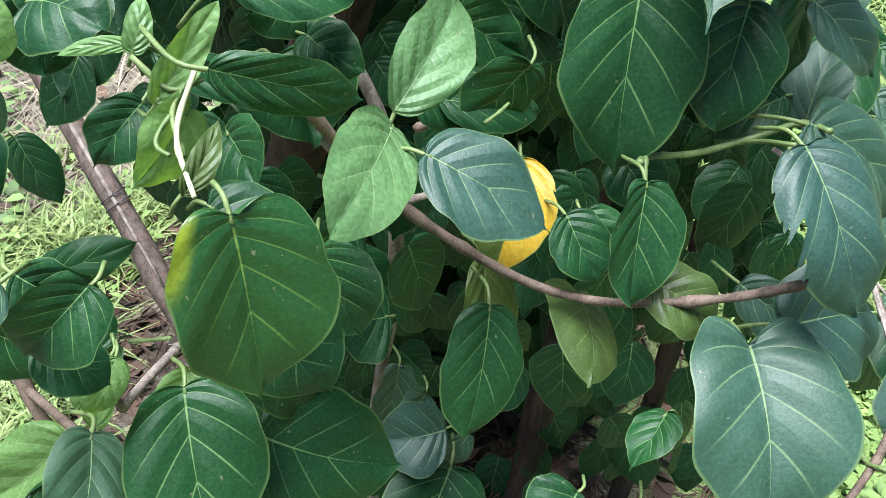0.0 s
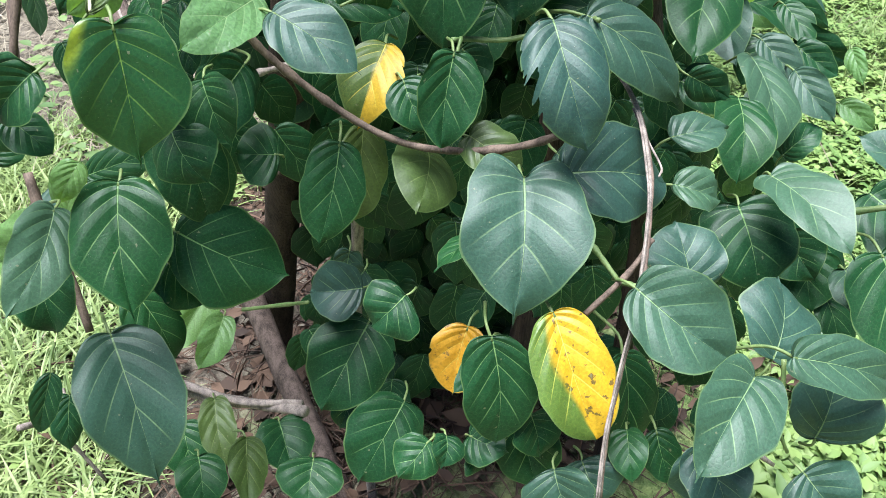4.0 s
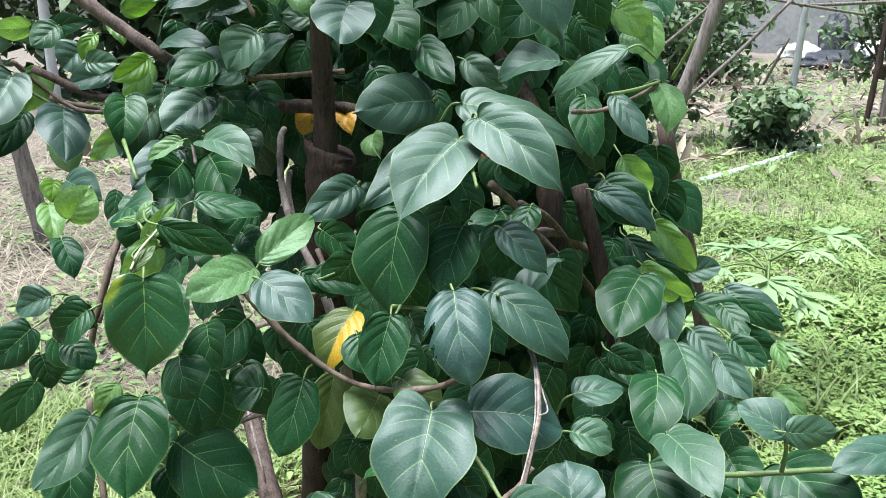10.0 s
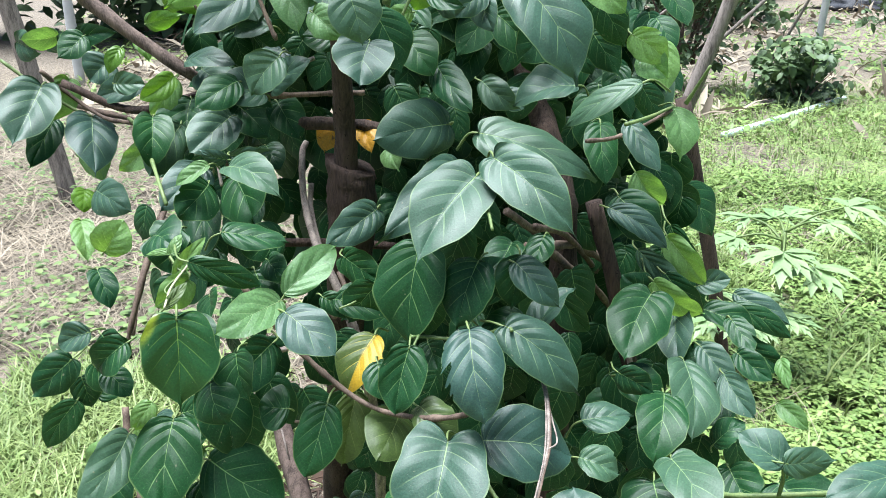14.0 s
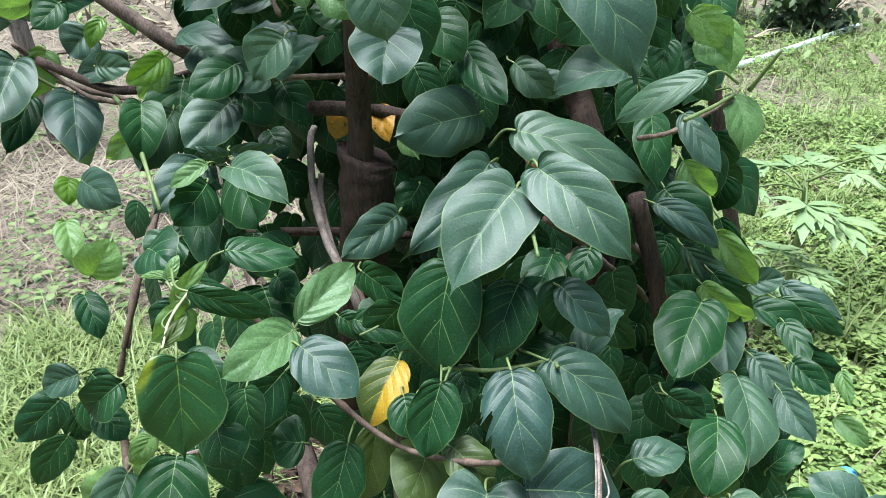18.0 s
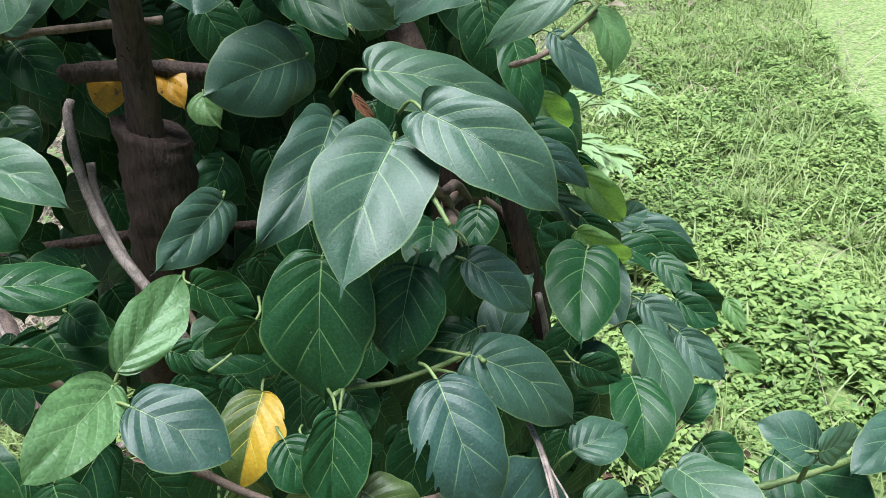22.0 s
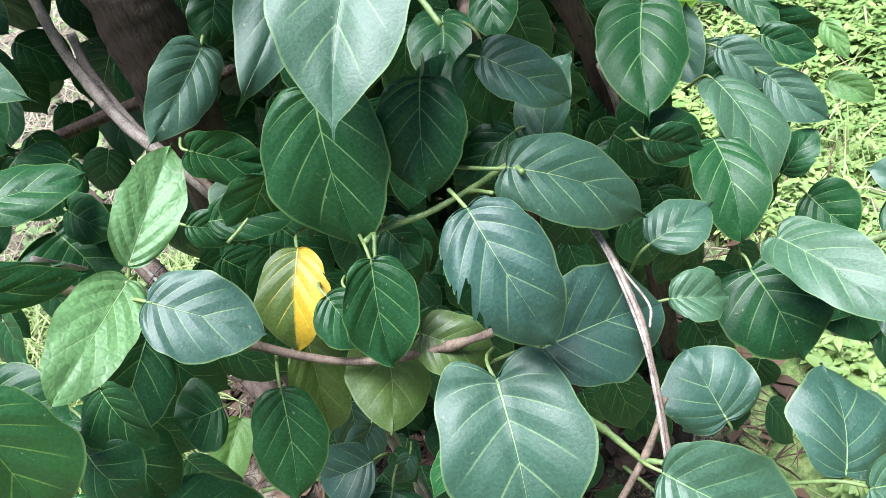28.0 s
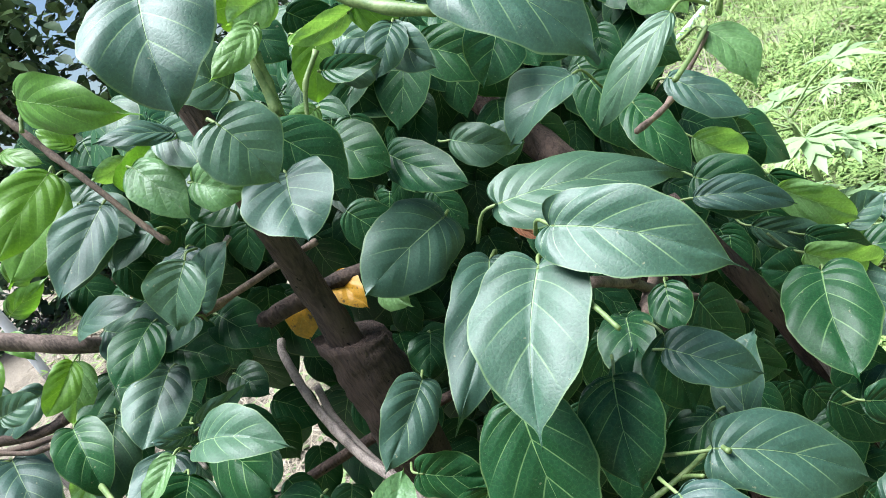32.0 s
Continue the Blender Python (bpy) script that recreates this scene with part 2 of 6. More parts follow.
def field_material():
    """Soil, straw and moss-green ground in soft patches."""
    m, n, l, b = material("field_ground")
    tc = n.new("ShaderNodeTexCoord")
    xyz = n.new("ShaderNodeSeparateXYZ")
    l.new(tc.outputs["Object"], xyz.inputs[0])
    broad = noise_node(n, l, 0.5, 4, tc.outputs["Object"])
    patch = noise_node(n, l, 2.6, 6, tc.outputs["Object"])
    fine = noise_node(n, l, 38, 5, tc.outputs["Object"], 0.7)
    soil = mix_colour(n, l, step_node(n, l, fine, 0.35, 0.65), (0.075, 0.060, 0.045), (0.225, 0.188, 0.142))
    green = mix_colour(n, l, step_node(n, l, fine, 0.35, 0.65), (0.085, 0.140, 0.036), (0.24, 0.30, 0.10))
    lean = math_node(n, l, "MULTIPLY_ADD", xyz.outputs[1], -0.26, math_node(n, l, "MULTIPLY_ADD", xyz.outputs[0], 0.45, 0.75))
    mask = math_node(n, l, "ADD", lean, math_node(n, l, "MULTIPLY_ADD", broad, 2.4, math_node(n, l, "MULTIPLY_ADD", patch, 2.0, -2.2)))
    col = mix_colour(n, l, step_node(n, l, mask, 0.1, 0.75), soil, green)
    l.new(col, b.inputs["Base Color"])
    b.inputs["Roughness"].default_value = 0.95
    bp = n.new("ShaderNodeBump")
    bp.inputs["Strength"].default_value, bp.inputs["Distance"].default_value = 0.8, 0.03
    l.new(fine, bp.inputs["Height"])
    l.new(bp.outputs[0], b.inputs["Normal"])
    return m


SOIL = field_material()
LITTER = blade_material("leaf_litter", (0.022, 0.012, 0.008), (0.115, 0.066, 0.040), 0.85, 0.05)
STRAW = blade_material("straw", (0.115, 0.090, 0.060), (0.31, 0.26, 0.185), 0.7, 0.1)
WEED = blade_material("weed_leaves", (0.10, 0.18, 0.042), (0.27, 0.36, 0.105), glow=0.3)
GRASS = blade_material("grass_blades", (0.12, 0.19, 0.052), (0.30, 0.36, 0.13), glow=0.3)
CREEPER = blade_material("creeper_leaves", (0.055, 0.105, 0.032), (0.20, 0.27, 0.09))
FAR_LEAF = blade_material("far_leaves", (0.035, 0.070, 0.028), (0.145, 0.215, 0.085))
CONCRETE = plain_material("concrete", (0.30, 0.30, 0.30), (0.48, 0.48, 0.47), 1.2, 0.9, 0.3)
BLACK_SHEET = plain_material("black_sheet", (0.012, 0.013, 0.016), (0.035, 0.037, 0.045), 6, 0.5, 0.8, (1, 1, 3), 0.03)
PALE_PIPE = plain_material("pale_pipe", (0.42, 0.55, 0.52), (0.62, 0.74, 0.70), 8, 0.5, 0.1)
WHITE_BAG = plain_material("white_bag", (0.5, 0.5, 0.5), (0.75, 0.75, 0.74), 5, 0.7, 0.4)
BLUE = plain_material("blue_plastic", (0.08, 0.28, 0.48), (0.13, 0.38, 0.60), 9, 0.35, 0.1)
CUT_END = plain_material("pale_stalk", (0.26, 0.27, 0.14), (0.46, 0.46, 0.28), 50, 0.7, 0.2)


# ---- mesh helpers ----
def mesh_object(name, verts, faces, mat, parent=None, smooth=True, label="", kind=""):
    me = bpy.data.meshes.new(name)
    me.from_pydata([tuple(v) for v in verts], [], [tuple(f) for f in faces])
    me.materials.append(mat)
    if smooth:
        me.polygons.foreach_set("use_smooth", [True] * len(me.polygons))
    ob = new(name, me)
    if parent:
        ob.parent = parent
    return tagged(ob, label, kind=kind)


def smooth_path(points, steps=5):
    """Points along a Catmull-Rom line through the given ones."""
    p = [Vector(q) for q in points]
    p = [p[0] * 2 - p[1]] + p + [p[-1] * 2 - p[-2]]
    out = []
    for i in range(1, len(p) - 2):
        for s in range(steps):
            t = s / steps
            a, b, c, d = p[i - 1], p[i], p[i + 1], p[i + 2]
            out.append(0.5 * (2 * b + (c - a) * t + (2 * a - 5 * b + 4 * c - d) * t * t + (3 * b - a - 3 * c + d) * t ** 3))
    return out + [p[-2]]


def tube_data(points, radii, sides=8, wobble=0.0, steps=5, knots=0.0, seed=0):
    """Vertices and faces of a round, uneven, closed tube."""
    rng = random.Random(seed)
    line = smooth_path(points, steps) if len(points) > 1 else points
    n = len(line)
    verts, faces = [], []
    ref = Vector((0.31, 0.17, 0.93))
    for i, c in enumerate(line):
        d = (line[min(i + 1, n - 1)] - line[max(i - 1, 0)]).normalized()
        x = d.cross(ref)
        x = x.normalized() if x.length > 1e-3 else Vector((1, 0, 0))
        y = d.cross(x)
        s = i / (n - 1) * (len(radii) - 1)
        k = min(int(s), len(radii) - 2)
        r = radii[k] + (radii[k + 1] - radii[k]) * (s - k)
        r *= 1 + knots * (rng.random() ** 4)
        for j in range(sides):
            a = 2 * math.pi * j / sides
            rr = r * (1 + wobble * (noise.noise(Vector((math.cos(a) * 2, math.sin(a) * 2, i * 0.45 + seed * 3.1)))))
            verts.append(c + (x * math.cos(a) + y * math.sin(a)) * rr)
    for i in range(n - 1):
        for j in range(sides):
            k = (j + 1) % sides
            faces.append((i * sides + j, i * sides + k, (i + 1) * sides + k, (i + 1) * sides + j))
    faces.append(tuple(range(sides))[::-1])
    faces.append(tuple((n - 1) * sides + j for j in range(sides)))
    return verts, faces


def tube(name, points, radii, mat, parent=None, sides=8, wobble=0.12, steps=5, knots=0.0, seed=0, label=""):
    v, f = tube_data(points, radii, sides, wobble, steps, knots, seed)
    return mesh_object(name, v, f, mat, parent, True, label)


# ---- the vine ----
VEIN_PAIRS, VEIN_START = 6.5, 0.4


def half_outline(lobes, point, widest):
    """One side of a blade of unit length and half width: round or lobed base, blunt to long-pointed tip."""
    out = []
    for k in range(15):
        a = math.pi / 2 * k / 14
        out.append((math.sin(a), widest * (1 - math.cos(a)) - 0.155 * lobes * math.sin(2 * a) * math.cos(a) ** 0.5))
    for k in range(1, 23):
        a = k / 22
        body = math.cos(math.pi / 2 * min(1.0, a / (1 - 0.15 * point))) ** (0.5 + 0.33 * point)
        tail = 0.11 * point * (1 - a) ** 0.6
        out.append(((body ** 3 + tail ** 3) ** (1 / 3) if k < 22 else 0.0, widest + (1 - widest) * a))
    return out


def leaf_shape(length, width, rng, rows=24, cols=15, form=(0.4, 0.6, 0.4), fold=0.12, bend=0.10, wave=0.02, curl=0.15, bites=(), quilt=0.003):
    """Ovate blade: stalk at the origin, tip along +y, face along +z; rows of the mesh run along the side veins."""
    ph, ph2, sway, lop = rng.uniform(0, 6), rng.uniform(0, 6), rng.uniform(-0.05, 0.05), rng.uniform(-0.05, 0.05)
    edge = [Vector((x * width / 2, y * length, 0)) for x, y in half_outline(*form)]
    run = [0.0]
    for p, q in zip(edge, edge[1:]):
        run.append(run[-1] + (q - p).length)
    run = np.array(run) / run[-1]
    ex, ey = np.array([p.x for p in edge]), np.array([p.y for p in edge])
    verts, uvs, faces = [], [], []
    for i in range(rows):
        u = i / (rows - 1)
        s = 0.015 + 0.985 * u
        ox, oy = float(np.interp(s, run, ex)), float(np.interp(s, run, ey))
        my = length * u ** 3.2
        for j in range(cols):
            v = -1 + 2 * j / (cols - 1)
            a = abs(v)
            pull = 1.0
            for bs, bu, bd, br in bites:
                if v * bs < 0:
                    ragged = 1 + 0.35 * noise.noise(Vector((u * 60, bu * 31, 0.5)))
                    pull -= bd * ragged * math.exp(-((u - bu) / br) ** 4) * a * a
            k = a * max(pull, 0.15)
            a = k
            ripple = 1 + (0.030 * math.sin(11 * u + ph * 3 + 2 * v) + 0.022 * math.sin(23 * u + ph2 * 3 - v) + 0.012 * math.sin(41 * u + ph + 3 * v)) * a * a * min(1, 4 * (1 - u))
            x = math.copysign(ox * k, v) * (1 + lop * math.copysign(1, v)) * ripple
            y = my + (oy - my) * k - 0.065 * length * 4 * k * (1 - k) * min(1, 3 * u) * (1 - u)
            x += sway * length * math.sin(math.pi * max(0, y / length)) if y > 0 else 0
            h = abs(ox)
            z = fold * a * h - curl * a ** 3 * h * (0.6 + 0.6 * u)
            w = min(max(y / length, 0), 1)
            z += bend * length * 4 * w * (1 - w) * 0.5 - bend * length * 0.5 * max(0, w - 0.8) * a
            z += wave * width * a * a * (math.sin(9 * u + ph + v) + 0.6 * math.sin(17 * u + ph2 - 2 * v))
            f = (VEIN_PAIRS * u + VEIN_START + 0.5) % 1.0
            z += quilt * width * 4 * f * (1 - f) * min(1, 4 * a) * (1 - a * 0.75) * (1 - u * u)
            verts.append((x, y, z))
            uvs.append((0.5 - math.copysign(k, v) / 2, u))
    for i in range(rows - 1):
        for j in range(cols - 1):
            q = i * cols + j
            faces.append((q, q + 1, q + cols + 1, q + cols))
    return verts, uvs, faces


vine = tagged(new("climbing_vine"), "dense climbing vine with glossy oval pointed leaves over wooden posts", "vine")
LOOKS = {
    "dark": (MATURE, ""), "mid": (MATURE, ""), "blue": (BLUISH, ""), "torn": (BLUISH, "insect-bitten dark green leaf"),
    "bright": (DUST_SHEEN, "lighter dusty green leaf with painted sky sheen"), "grey": (DUST_SHEEN, "greyish green leaf with painted sky sheen"), "young": (YOUNG, "young bright green leaf"), "lemon": (LEMON, "yellow-green young leaf"), "dry": (DRY, "dried brown curled leaf"),
    "pale": (PALE, "pale yellowish green leaf"), "pale2": (DUST_SHEEN, "dull light green leaf"), "patch": (PATCH, "dark leaf with a yellow patch"),
    "halfyellow": (HALF, "leaf turned half yellow"), "spotyellow": (SPOTS, "half yellow leaf with brown spots"), "orange": (YELLOW, "spotted yellow leaf"),
}
rng = random.Random(7)


def leaf(look_name, base, tip, width, normal, bend=None, fold=None, form=None):
    """One leaf with its stalk, from the stalk's joint to the tip, facing along the normal."""
    mat, label = LOOKS[look_name]
    b, t, nrm = Vector(base), Vector(tip), Vector(normal)
    y = t - b
    length = y.length
    y.normalize()
    z = (nrm - y * nrm.dot(y)).normalized()
    x = y.cross(z)
    slim = width / length
    bites = ()
    if look_name == "torn":
        bites = ((-1, 0.55, 0.34, 0.038), (-1, 0.64, 0.15, 0.022), (-1, 0.47, 0.10, 0.016), (-1, 0.69, 0.09, 0.010), (-1, 0.42, 0.05, 0.008), (1, 0.16, 0.34, 0.030), (-1, 0.30, 0.06, 0.012))
    elif rng.random() < 0.13:
        s = rng.choice((-1, 1))
        bites = ((s, rng.uniform(0.15, 0.7), rng.uniform(0.05, 0.18), rng.uniform(0.015, 0.035)),)
    chance = (rng.uniform(0.1, 0.9) * min(1.0, slim / 0.7), rng.uniform(0.3, 0.9), rng.uniform(0.36, 0.45))
    form = form or chance
    v, uv, f = leaf_shape(length, width, rng, (90 if look_name == "torn" else 64) if bites else 40, 27 if look_name == "torn" else 15, form, rng.uniform(0.08, 0.55) if fold is None else fold + 0.12,
                          rng.uniform(0.02, 0.32) if bend is None else bend + (0.0 if look_name in ("dark", "mid", "patch") else 0.07), rng.uniform(0.020, 0.054), rng.uniform(0.05, 0.40), bites, rng.uniform(0.008, 0.018) * min(1.0, length / 0.09))
    ob = mesh_object("leaf", v, f, mat, vine, True, label)
    layer = ob.data.uv_layers.new(name="map")
    loop_verts = np.zeros(len(ob.data.loops), dtype=np.int32)
    ob.data.loops.foreach_get("vertex_index", loop_verts)
    layer.data.foreach_set("uv", np.array(uv)[loop_verts].ravel())
    ob.matrix_world = Matrix.Translation(b) @ Matrix((x, y, z)).transposed().to_4x4()
    # the stalk bends away behind the blade
    reach = length * rng.uniform(0.28, 0.5)
    away = Vector((0.0, -reach * 0.42, -reach * 0.95))
    bow = Vector((rng.uniform(-0.1, 0.1) * reach, -reach * 0.27, -reach * 0.22))
    r = 0.0009 + length * 0.0045
    pv, pf = tube_data([Vector((0, 0.004, 0.0005)), bow, away], [r, r * 0.95, r * 1.15], 6, 0.05, 4)
    mesh_object("stalk", pv, pf, GREEN_STALK, ob)
    return ob


leaf("patch", (-0.188, 0.920, 0.977), (-0.184, 0.893, 0.882), 0.077, (0.35, -0.90, 0.26), 0.04, 0.26, (0.9, 1.0, 0.42))
leaf("dark", (-0.226, 0.964, 0.826), (-0.217, 0.888, 0.742), 0.079, (0.17, -0.72, 0.67), 0.11, 0.17, (0.5, 0.9, 0.42))
leaf("dark", (-0.185, 0.994, 0.859), (-0.162, 0.969, 0.774), 0.065, (0.47, -0.80, 0.37), 0.13, 0.12)
leaf("dark", (-0.121, 1.020, 0.898), (-0.166, 0.967, 0.858), 0.056, (0.56, -0.75, 0.35), 0.10, 0.19)
leaf("dark", (-0.047, 0.965, 0.854), (-0.068, 0.926, 0.782), 0.053, (0.09, -0.89, 0.45), 0.05, 0.12, (0.3, 0.2, 0.45))
leaf("mid", (0.045, 0.977, 0.923), (0.032, 0.941, 0.856), 0.051, (0.15, -0.88, 0.45), 0.04, 0.27, (0.45, 0.35, 0.42))
leaf("halfyellow", (-0.004, 1.045, 0.900), (-0.033, 1.001, 0.842), 0.054, (-0.18, -0.74, 0.65))
leaf("pale", (0.028, 0.999, 0.819), (0.012, 0.930, 0.805), 0.067, (0.53, -0.27, 0.80), None, None, (0.9, 0.4, 0.38))
leaf("pale", (0.057, 0.960, 0.858), (0.099, 0.940, 0.824), 0.045, (0.16, -0.76, 0.63))
leaf("blue", (0.092, 0.904, 0.852), (0.073, 0.818, 0.778), 0.097, (-0.12, -0.64, 0.76), 0.12, 0.26, (1.6, 0.9, 0.42))
leaf("torn", (0.111, 0.942, 0.963), (0.130, 0.879, 0.891), 0.065, (0.01, -0.75, 0.66), 0.14, 0.15, (0.35, 0.25, 0.42))
leaf("blue", (0.148, 0.983, 0.948), (0.231, 0.965, 0.876), 0.059, (0.32, -0.76, 0.56), 0.11, 0.17, (0.7, 0.55, 0.36))
leaf("blue", (0.128, 0.920, 0.844), (0.225, 0.942, 0.814), 0.081, (0.35, -0.65, 0.67), 0.14, 0.20, (0.5, 0.3, 0.42))
leaf("mid", (0.051, 1.042, 1.017), (0.040, 1.005, 0.905), 0.083, (-0.26, -0.91, 0.33), 0.10, 0.24, (0.6, 0.65, 0.38))
leaf("dark", (0.117, 1.030, 1.004), (0.095, 0.996, 0.934), 0.061, (-0.18, -0.86, 0.48), 0.09, 0.24, (0.4, 0.6, 0.42))
leaf("dark", (0.164, 1.042, 1.007), (0.155, 1.029, 0.946), 0.051, (0.33, -0.93, 0.16))
leaf("mid", (-0.002, 1.058, 0.959), (-0.039, 1.061, 0.907), 0.047, (0.04, -1.00, -0.07))
leaf("young", (-0.099, 1.005, 0.967), (-0.049, 1.065, 1.005), 0.042, (0.30, -0.67, 0.68), 0.09, 0.27, (0.1, 0.45, 0.45))
leaf("young", (-0.101, 0.999, 0.962), (-0.149, 0.916, 0.959), 0.048, (0.56, -0.36, 0.75), 0.03, 0.14, (0.35, 0.35, 0.45))
leaf("blue", (-0.090, 0.973, 0.961), (-0.028, 0.943, 0.924), 0.057, (0.21, -0.57, 0.79), 0.06, 0.06, (0.3, 0.6, 0.42))
leaf("mid", (-0.189, 0.970, 1.018), (-0.117, 0.992, 0.983), 0.030, (0.31, -0.95, 0.04), None, None, (0.2, 0.5, 0.45))
leaf("mid", (-0.176, 1.042, 1.026), (-0.104, 1.062, 1.008), 0.044, (0.31, -0.38, 0.87), None, None, (0.2, 0.6, 0.45))
leaf("grey", (-0.198, 1.149, 1.073), (-0.120, 1.102, 1.048), 0.051, (-0.02, -0.49, 0.87), None, None, (0.4, 0.7, 0.4))
leaf("dark", (-0.213, 1.209, 1.045), (-0.171, 1.148, 0.998), 0.081, (-0.46, -0.72, 0.52))
leaf("grey", (-0.211, 1.180, 1.073), (-0.243, 1.171, 1.088), 0.021, (0.21, -0.97, -0.10))
leaf("grey", (-0.208, 1.189, 1.076), (-0.146, 1.186, 1.086), 0.022, (-0.04, -1.00, -0.08))
leaf("dark", (-0.240, 1.187, 1.038), (-0.267, 1.133, 1.007), 0.062, (0.72, -0.58, 0.39))
leaf("young", (-0.228, 1.161, 1.071), (-0.266, 1.139, 1.049), 0.024, (0.03, -0.72, 0.69))
leaf("bright", (0.160, 1.115, 1.290), (0.220, 1.084, 1.189), 0.083, (0.26, -0.87, 0.42), 0.11, 0.21, (0.9, 0.8, 0.38))
leaf("grey", (-0.016, 1.024, 1.288), (-0.002, 1.017, 1.237), 0.055, (0.30, -0.93, 0.20), 0.05, 0.11, (0.8, 0.8, 0.38))
leaf("grey", (-0.010, 1.109, 1.231), (-0.015, 1.062, 1.187), 0.069, (0.14, -0.69, 0.71), 0.03, 0.16, (0.9, 0.6, 0.4))
leaf("blue", (0.070, 1.228, 1.113), (-0.019, 1.166, 1.105), 0.077, (0.50, -0.77, 0.39), 0.03, 0.11, (0.7, 0.4, 0.42))
leaf("blue", (0.085, 1.181, 1.073), (-0.004, 1.067, 1.005), 0.061, (0.27, -0.64, 0.72), 0.12, 0.24, (0.6, 0.85, 0.38))
leaf("bright", (0.112, 1.060, 1.092), (0.052, 0.971, 1.017), 0.085, (-0.05, -0.62, 0.78), 0.03, 0.27, (1.0, 0.95, 0.36))
leaf("bright", (0.131, 1.051, 1.116), (0.221, 0.986, 1.047), 0.063, (-0.12, -0.80, 0.59), 0.12, 0.21, (0.8, 0.9, 0.38))
leaf("grey", (0.113, 1.153, 1.119), (0.255, 1.145, 1.066), 0.071, (0.26, -0.57, 0.78), 0.10, 0.11, (0.7, 0.8, 0.38))
leaf("grey", (0.232, 1.248, 1.161), (0.152, 1.236, 1.137), 0.065, (-0.18, -0.50, 0.85), None, None, (0.3, 0.4, 0.45))
leaf("grey", (0.298, 1.144, 1.183), (0.211, 1.168, 1.123), 0.036, (-0.56, -0.60, 0.57), None, None, (0.2, 0.9, 0.5))
leaf("young", (0.359, 1.257, 1.133), (0.367, 1.220, 1.072), 0.053, (0.33, -0.79, 0.52))
leaf("mid", (0.388, 1.336, 0.945), (0.456, 1.362, 0.846), 0.041, (0.01, -0.97, -0.25))
leaf("dark", (0.341, 1.192, 0.899), (0.298, 1.100, 0.845), 0.081, (0.02, -0.51, 0.86), 0.09, 0.22, (0.9, 0.6, 0.38))
leaf("dark", (0.303, 1.298, 1.000), (0.363, 1.264, 0.937), 0.063, (-0.10, -0.91, 0.39))
leaf("grey", (0.381, 1.144, 0.827), (0.377, 1.043, 0.771), 0.071, (0.32, -0.47, 0.82), None, None, (0.4, 0.55, 0.42))
leaf("dark", (0.348, 1.088, 0.811), (0.326, 1.007, 0.764), 0.064, (0.01, -0.51, 0.86))
leaf("grey", (0.236, 0.979, 0.836), (0.296, 0.995, 0.835), 0.045, (0.10, -0.32, 0.94))
leaf("grey", (0.232, 0.945, 0.811), (0.278, 0.941, 0.793), 0.041, (0.07, -0.55, 0.83))
leaf("bright", (0.337, 0.975, 0.794), (0.368, 0.870, 0.781), 0.059, (-0.24, -0.19, 0.95), 0.10, 0.19, (0.7, 0.6, 0.42))
leaf("grey", (0.447, 0.940, 0.817), (0.402, 0.971, 0.836), 0.048, (-0.02, -0.55, 0.83))
leaf("grey", (0.445, 0.933, 0.822), (0.508, 0.956, 0.814), 0.036, (0.36, -0.89, 0.28))
leaf("bright", (0.597, 0.986, 0.780), (0.496, 0.942, 0.774), 0.047, (0.12, -0.35, 0.93), 0.06, 0.23)
leaf("dark", (0.427, 0.913, 0.747), (0.470, 0.825, 0.667), 0.095, (-0.23, -0.71, 0.66), 0.05, 0.08, (0.8, 0.8, 0.4))
leaf("mid", (0.476, 1.017, 0.737), (0.536, 0.919, 0.690), 0.091, (-0.31, -0.56, 0.77), None, None, (0.5, 0.7, 0.42))
leaf("bright", (0.283, 0.788, 0.758), (0.389, 0.785, 0.712), 0.046, (0.27, -0.68, 0.68), 0.09, 0.10, (0.7, 0.6, 0.4))
leaf("bright", (0.242, 0.766, 0.765), (0.182, 0.703, 0.734), 0.065, (0.16, -0.56, 0.81), 0.08, 0.20, (1.0, 0.6, 0.36))
leaf("pale2", (0.165, 0.827, 0.803), (0.234, 0.781, 0.764), 0.071, (-0.08, -0.71, 0.70), 0.10, 0.28, (0.5, 0.5, 0.42))
leaf("spotyellow", (0.105, 0.826, 0.784), (0.134, 0.766, 0.706), 0.063, (0.08, -0.77, 0.63), 0.03, 0.26, (0.35, 0.05, 0.5))
leaf("mid", (0.060, 0.827, 0.762), (0.063, 0.795, 0.671), 0.061, (-0.02, -0.94, 0.33), 0.11, 0.09, (0.4, 0.4, 0.42))
leaf("mid", (-0.000, 0.933, 0.571), (-0.050, 0.878, 0.520), 0.077, (0.15, -0.74, 0.66), None, None, (0.5, 0.3, 0.45))
leaf("dark", (-0.030, 1.043, 0.578), (-0.088, 0.981, 0.506), 0.093, (-0.09, -0.72, 0.69), None, None, (0.5, 0.4, 0.42))
leaf("blue", (0.332, 0.787, 0.657), (0.351, 0.825, 0.714), 0.079, (-0.13, -0.81, 0.58))
leaf("dark", (0.325, 0.992, 0.749), (0.336, 0.932, 0.689), 0.091, (-0.23, -0.71, 0.66), None, None, (1.0, 0.5, 0.42))
leaf("blue", (0.230, 0.864, 0.766), (0.223, 0.907, 0.801), 0.069, (-0.01, -0.62, 0.78), None, None, (0.8, 0.3, 0.5))
leaf("grey", (0.495, 0.860, 0.663), (0.417, 0.848, 0.681), 0.041, (0.26, -0.52, 0.81))
